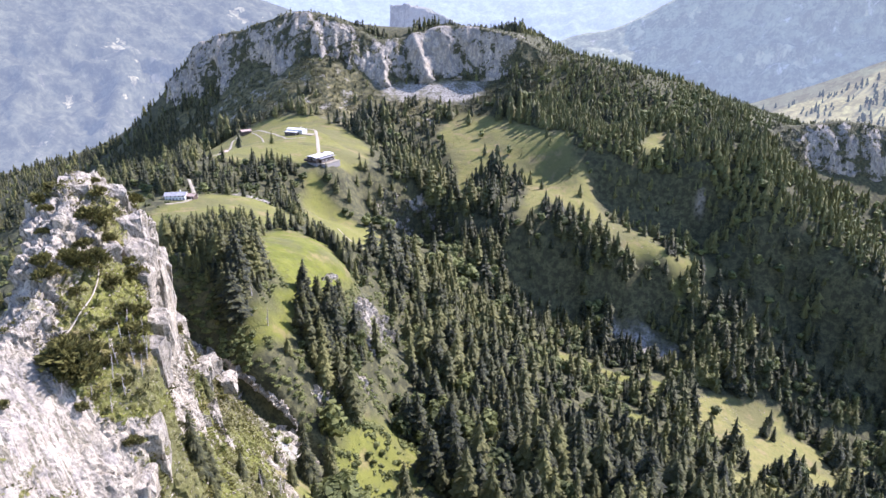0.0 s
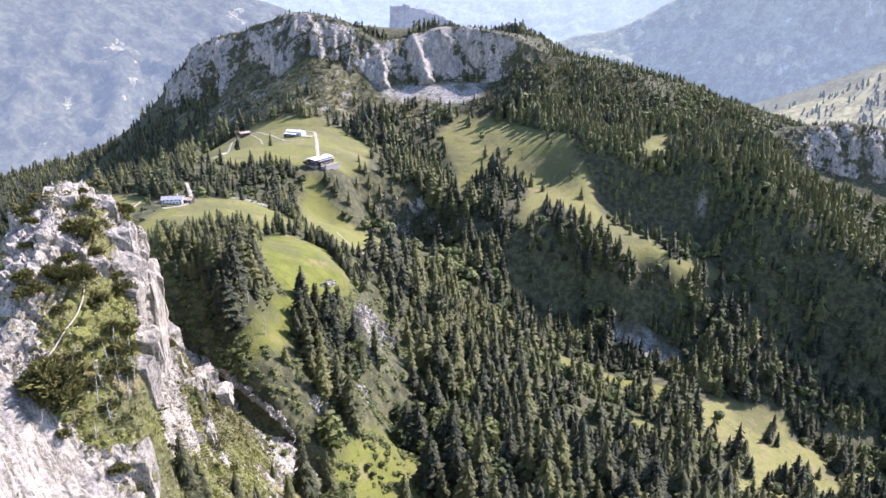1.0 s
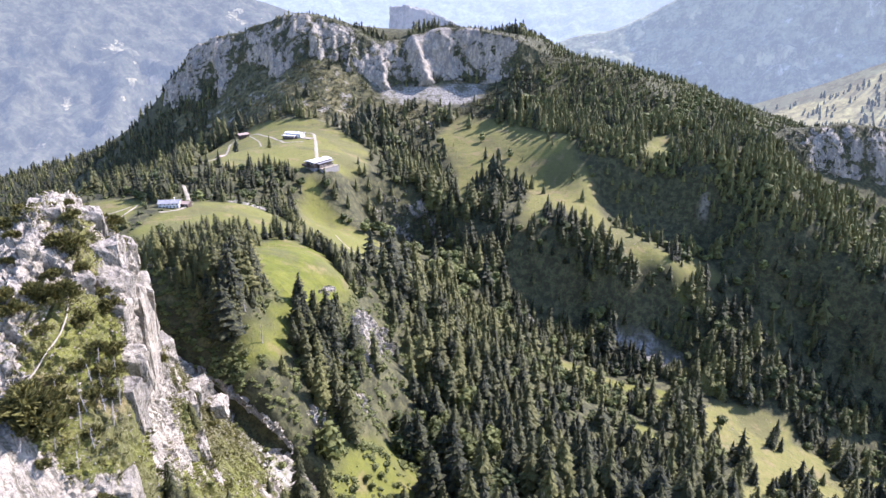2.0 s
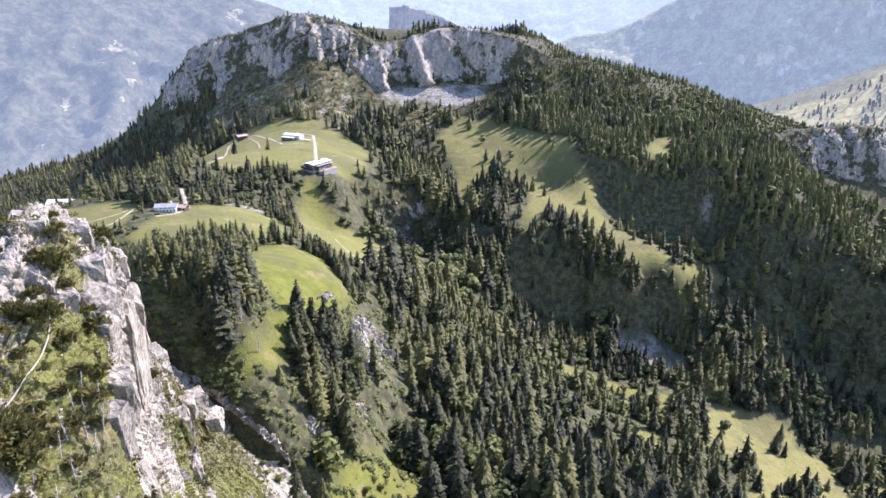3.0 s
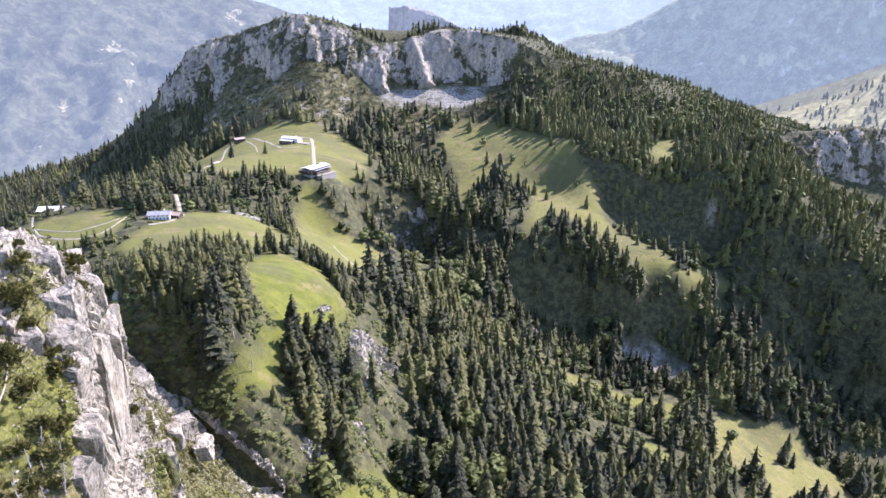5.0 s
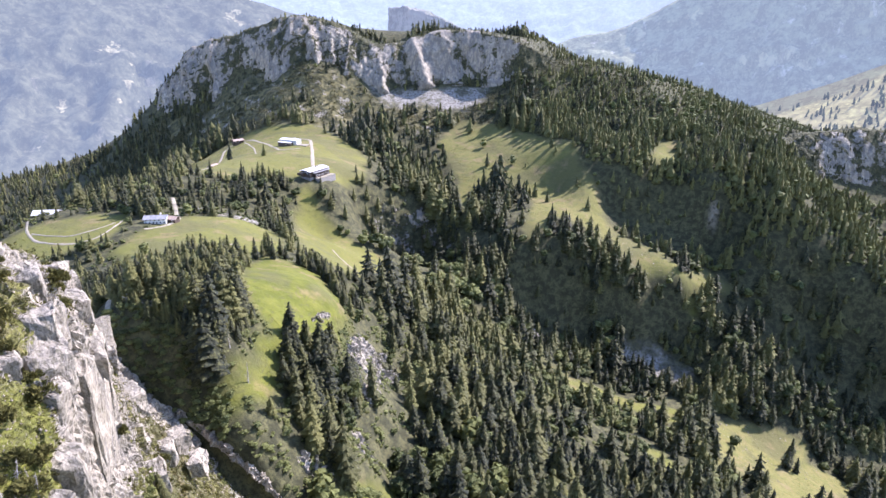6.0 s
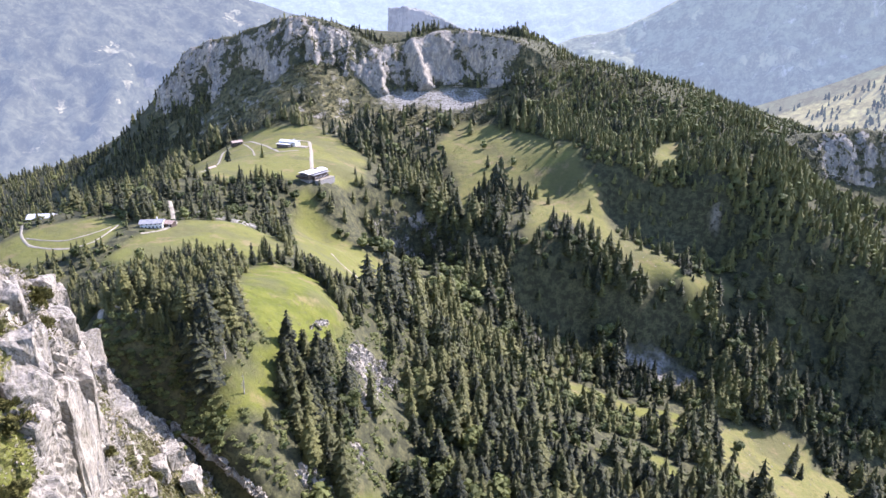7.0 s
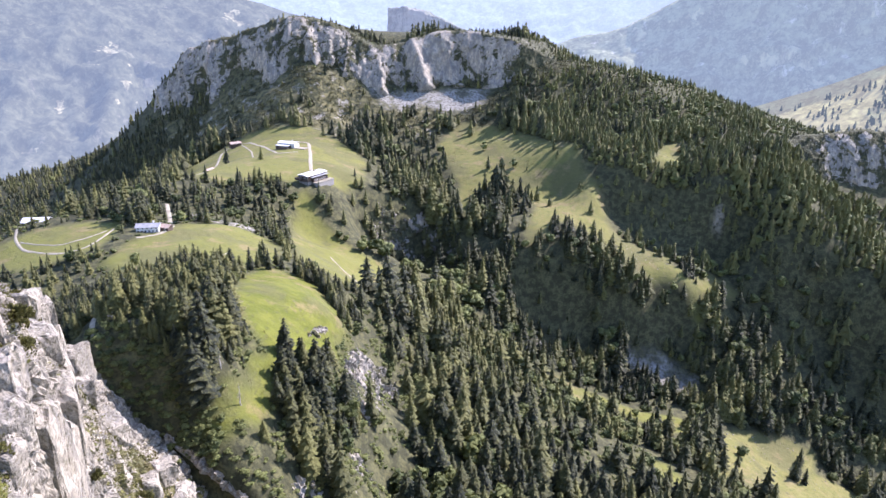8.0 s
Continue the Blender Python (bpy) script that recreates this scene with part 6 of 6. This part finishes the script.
def pasture_trees():
    """Single trees on the far pasture, joined."""
    rng = np.random.RandomState(12)
    p = PASTURE[:, 6:-16].reshape(-1, 3)
    p = p[fractal(p[:, 0] / 160, p[:, 1] / 160, octaves=3, seed=14) > -0.1]
    x, y, z = p[rng.choice(len(p), 760)].T
    n = len(x)
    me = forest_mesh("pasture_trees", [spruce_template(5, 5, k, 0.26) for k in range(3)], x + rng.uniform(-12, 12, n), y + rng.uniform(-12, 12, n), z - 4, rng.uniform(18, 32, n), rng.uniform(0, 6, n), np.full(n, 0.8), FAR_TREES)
    return tagged(new("pasture_trees", me), "scattered trees on the far sunny pasture", "trees", kind="stuff")


pasture_trees()


# ---------- houses ----------
def box_mesh(name, size, material, bevel=0.05, shift=(0, 0, 0)):
    bm = bmesh.new()
    bmesh.ops.create_cube(bm, size=1.0)
    bmesh.ops.scale(bm, vec=size, verts=bm.verts)
    bmesh.ops.translate(bm, vec=shift, verts=bm.verts)
    if bevel:
        bmesh.ops.bevel(bm, geom=bm.edges[:], offset=bevel, segments=1, affect="EDGES")
    me = bpy.data.meshes.new(name)
    bm.to_mesh(me)
    bm.free()
    me.materials.append(material)
    return me


def roof_mesh(length, width, rise, over, thick, material):
    """A gable roof with thickness, its ridge along x, its eaves at z 0."""
    bm = bmesh.new()
    hx, hy = length / 2 + over, width / 2 + over
    drop = rise * over / (width / 2)
    section = [(-hy, -drop), (0, rise), (hy, -drop), (hy, -drop + thick), (0, rise + thick), (-hy, -drop + thick)]
    rings = [[bm.verts.new((sx * hx, py, pz)) for py, pz in section] for sx in (-1, 1)]
    for k in range(6):
        bm.faces.new((rings[0][k], rings[0][(k + 1) % 6], rings[1][(k + 1) % 6], rings[1][k]))
    for ring in rings:
        bm.faces.new((ring[0], ring[1], ring[4], ring[5]))
        bm.faces.new((ring[1], ring[2], ring[3], ring[4]))
    bmesh.ops.recalc_face_normals(bm, faces=bm.faces)
    me = bpy.data.meshes.new("roof")
    bm.to_mesh(me)
    bm.free()
    me.materials.append(material)
    return me


def gable_walls(length, width, height, rise, base, material):
    """Four walls with gables, from base below the floor up to the eaves."""
    bm = bmesh.new()
    rings = []
    for sx in (-1, 1):
        rings.append([bm.verts.new((sx * length / 2, py, pz)) for py, pz in ((-width / 2, -base), (width / 2, -base), (width / 2, height), (0, height + rise), (-width / 2, height))])
    bm.faces.new(rings[0]), bm.faces.new(rings[1])
    for k in range(5):
        bm.faces.new((rings[0][k], rings[0][(k + 1) % 5], rings[1][(k + 1) % 5], rings[1][k]))
    bmesh.ops.recalc_face_normals(bm, faces=bm.faces)
    me = bpy.data.meshes.new("walls")
    bm.to_mesh(me)
    bm.free()
    me.materials.append(material)
    return me


def house(label, x, y, floor, turn, length, width, height, rise, walls, roof, rows, base=4.0, sides=(-1, 1), chimney=True):
    """A mountain house: walls, roof, framed windows in rows (z, count, width, height), a door and a chimney."""
    root = tagged(new("house"), label, "house")
    root.matrix_basis = pose(x, y, floor, 0, 0, turn)
    part("wall", gable_walls(length, width, height, rise, base, walls), root)
    part("roof", roof_mesh(length, width, rise, 0.8, 0.3, roof), root).matrix_basis = Matrix.Translation((0, 0, height))
    for z, count, w, h in rows:
        pane, surround = box_mesh("pane", (w, 0.12, h), GLASS, 0), box_mesh("window", (w + 0.3, 0.08, h + 0.3), RENDERED, 0.02)
        for s in sides:
            for k in range(count):
                at = Matrix.Translation(((k + 0.5) / count * length - length / 2, s * (width / 2 + 0.03), z))
                win = part("window", surround, root)
                win.matrix_basis = at
                part("pane", pane, win, "dark glass")
    door = part("door", box_mesh("door", (0.12, 1.2, 2.1), TIMBER, 0.02), root)
    door.matrix_basis = Matrix.Translation((length / 2 + 0.04, 0, 1.05))
    if chimney:
        c = part("chimney", box_mesh("chimney", (0.9, 0.9, 2.4), RENDERED, 0.06), root)
        c.matrix_basis = Matrix.Translation((length * 0.22, width * 0.12, height + rise * 0.8 + 0.6))
    return root


STATION_FLOOR = 228.0
INN_FLOOR = float(ground_height(-196, 908)[0]) + 1.2


def lift_station():
    """The cable-car station: a broad flat-pitched hall over the slope with a terrace and a lower wing."""
    root = tagged(new("cable_car_station"), "long cable-car station with a pale metal roof and dark timber front", "building")
    root.matrix_basis = pose(-137, 745, STATION_FLOOR, 0, 0, 57) @ Matrix.Scale(0.82, 4)
    part("wall", gable_walls(33, 15, 6.5, 1.2, 5, TIMBER), root, "dark timber-clad wall")
    part("roof", roof_mesh(33, 15, 1.2, 1.4, 0.5, TIN_ROOF), root, "pale metal roof").matrix_basis = Matrix.Translation((0, 0, 6.5))
    part("side_wing", box_mesh("side_wing", (26, 4.5, 4.2), TIMBER, 0.1, (2.5, -9.4, 0.4)), root, "dark timber gallery under the eaves")
    part("gallery_roof", box_mesh("gallery_roof", (30, 5.5, 0.3), GREY_ROOF, 0.05, (2.5, -9.9, 4.6)), root)
    part("terrace_wall", box_mesh("terrace_wall", (30, 7, 8), GREY_STONE, 0.1, (4, -15, -6.0)), root, "grey stone terrace wall")
    part("terrace", box_mesh("terrace", (30.6, 7.6, 0.4), GRAVEL, 0.05, (4, -15, -1.8)), root, "pale paved terrace")
    part("plinth", box_mesh("plinth", (33.4, 15.4, 9), GREY_STONE, 0.1, (0, 0, -5.6)), root, "grey stone plinth")
    rail = part("railing", box_mesh("railing", (32, 0.12, 0.12), TIMBER, 0.02, (4, -18.6, -0.6)), root, "dark timber railing")
    for k in range(9):
        part("post", box_mesh("post", (0.14, 0.14, 1.2), TIMBER, 0.02, (-10.9 + 3.7 * k, -18.6, -1.1)), rail)
    for k in range(9):
        w = part("window", box_mesh("window", (2.2, 0.1, 1.9), RENDERED, 0.02), root)
        w.matrix_basis = Matrix.Translation((-8 + 2.7 * k, -11.7, 0.7))
        part("pane", box_mesh("pane", (1.9, 0.14, 1.6), GLASS, 0), w, "dark glass")
    for k in range(5):
        w = part("window", box_mesh("window", (0.1, 2.6, 2.0), RENDERED, 0.02), root)
        w.matrix_basis = Matrix.Translation((-16.55, -5.6 + 2.8 * k, 4.2))
        part("pane", box_mesh("pane", (0.14, 2.2, 1.6), GLASS, 0), w, "dark glass")
    part("roof_hatch", box_mesh("roof_hatch", (5, 2.4, 1.3), TIMBER, 0.05, (6, 1.5, 8.2)), root)
    part("platform", box_mesh("platform", (6, 8, 3), TIMBER, 0.1, (-19.4, 5, 3)), root)
    return root


def alp_inn():
    """The inn on the bench: two joined wings with low pale roofs and a sun terrace."""
    root = tagged(new("mountain_inn"), "white mountain inn with low pale roofs on the meadow", "building")
    root.matrix_basis = pose(-196, 908, INN_FLOOR, 0, 0, -22) @ Matrix.Scale(0.8, 4)
    part("wall", gable_walls(30, 13, 6.5, 1.4, 4, RENDERED), root)
    part("roof", roof_mesh(30, 13, 1.4, 1.2, 0.35, TIN_ROOF), root, "pale metal roof").matrix_basis = Matrix.Translation((0, 0, 6.5))
    part("front_wing", box_mesh("front_wing", (22, 9, 6), TIMBER, 0.1, (-3, -11, 0.6)), root, "dark timber front wing")
    part("wing_roof", box_mesh("wing_roof", (24, 10, 0.4), TIN_ROOF, 0.08, (-3, -11, 3.8)), root)
    part("terrace", box_mesh("terrace", (20, 12, 1.4), GRAVEL, 0.05, (24, -4, -0.3)), root, "pale paved terrace")
    for z, count, y in ((4.6, 9, -6.56), (1.6, 7, -15.55)):
        for k in range(count):
            w = part("window", box_mesh("window", (1.5, 0.1, 1.5), RENDERED, 0.02), root)
            w.matrix_basis = Matrix.Translation((-12.5 + 25.0 / count * (k + 0.5), y, z))
            part("pane", box_mesh("pane", (1.2, 0.14, 1.2), GLASS, 0), w, "dark glass")
    c = part("chimney", box_mesh("chimney", (1.1, 1.1, 2.5), RENDERED, 0.05), root)
    c.matrix_basis = Matrix.Translation((7, 1, 8.6))
    return root


lift_station()
alp_inn()
house("white alpine hut with a grey shingle roof and dark windows", -208.5, 510.5, 250.5, 8, 15, 8, 4.2, 1.6, RENDERED, GREY_ROOF, [(1.4, 6, 1.0, 1.1), (3.4, 5, 0.9, 0.8)])
house("low brown annex beside the white alpine hut", -198.5, 514.5, 250.5, -14, 8, 6, 2.6, 1.0, TIMBER, BROWN_ROOF, [(1.3, 2, 0.9, 0.9)], chimney=False)
house("long cow barn with a pale shingle roof at the wood edge", -311, 551, 242.5, 6, 18, 9, 3.2, 2.2, TIMBER, TIN_ROOF, [(1.6, 5, 0.8, 0.7)], chimney=False)
house("small weathered herdsman's hut with a brown roof by the path", -252, 770, 228.5, 62, 10, 6, 2.4, 1.6, TIMBER, BROWN_ROOF, [(1.2, 2, 0.7, 0.7)], chimney=False)
house("small alpine hut with a brown roof below the wood", -296, 1014, 207.5, 40, 15, 7, 2.6, 1.8, TIMBER, BROWN_ROOF, [(1.3, 3, 0.8, 0.8)], chimney=False)
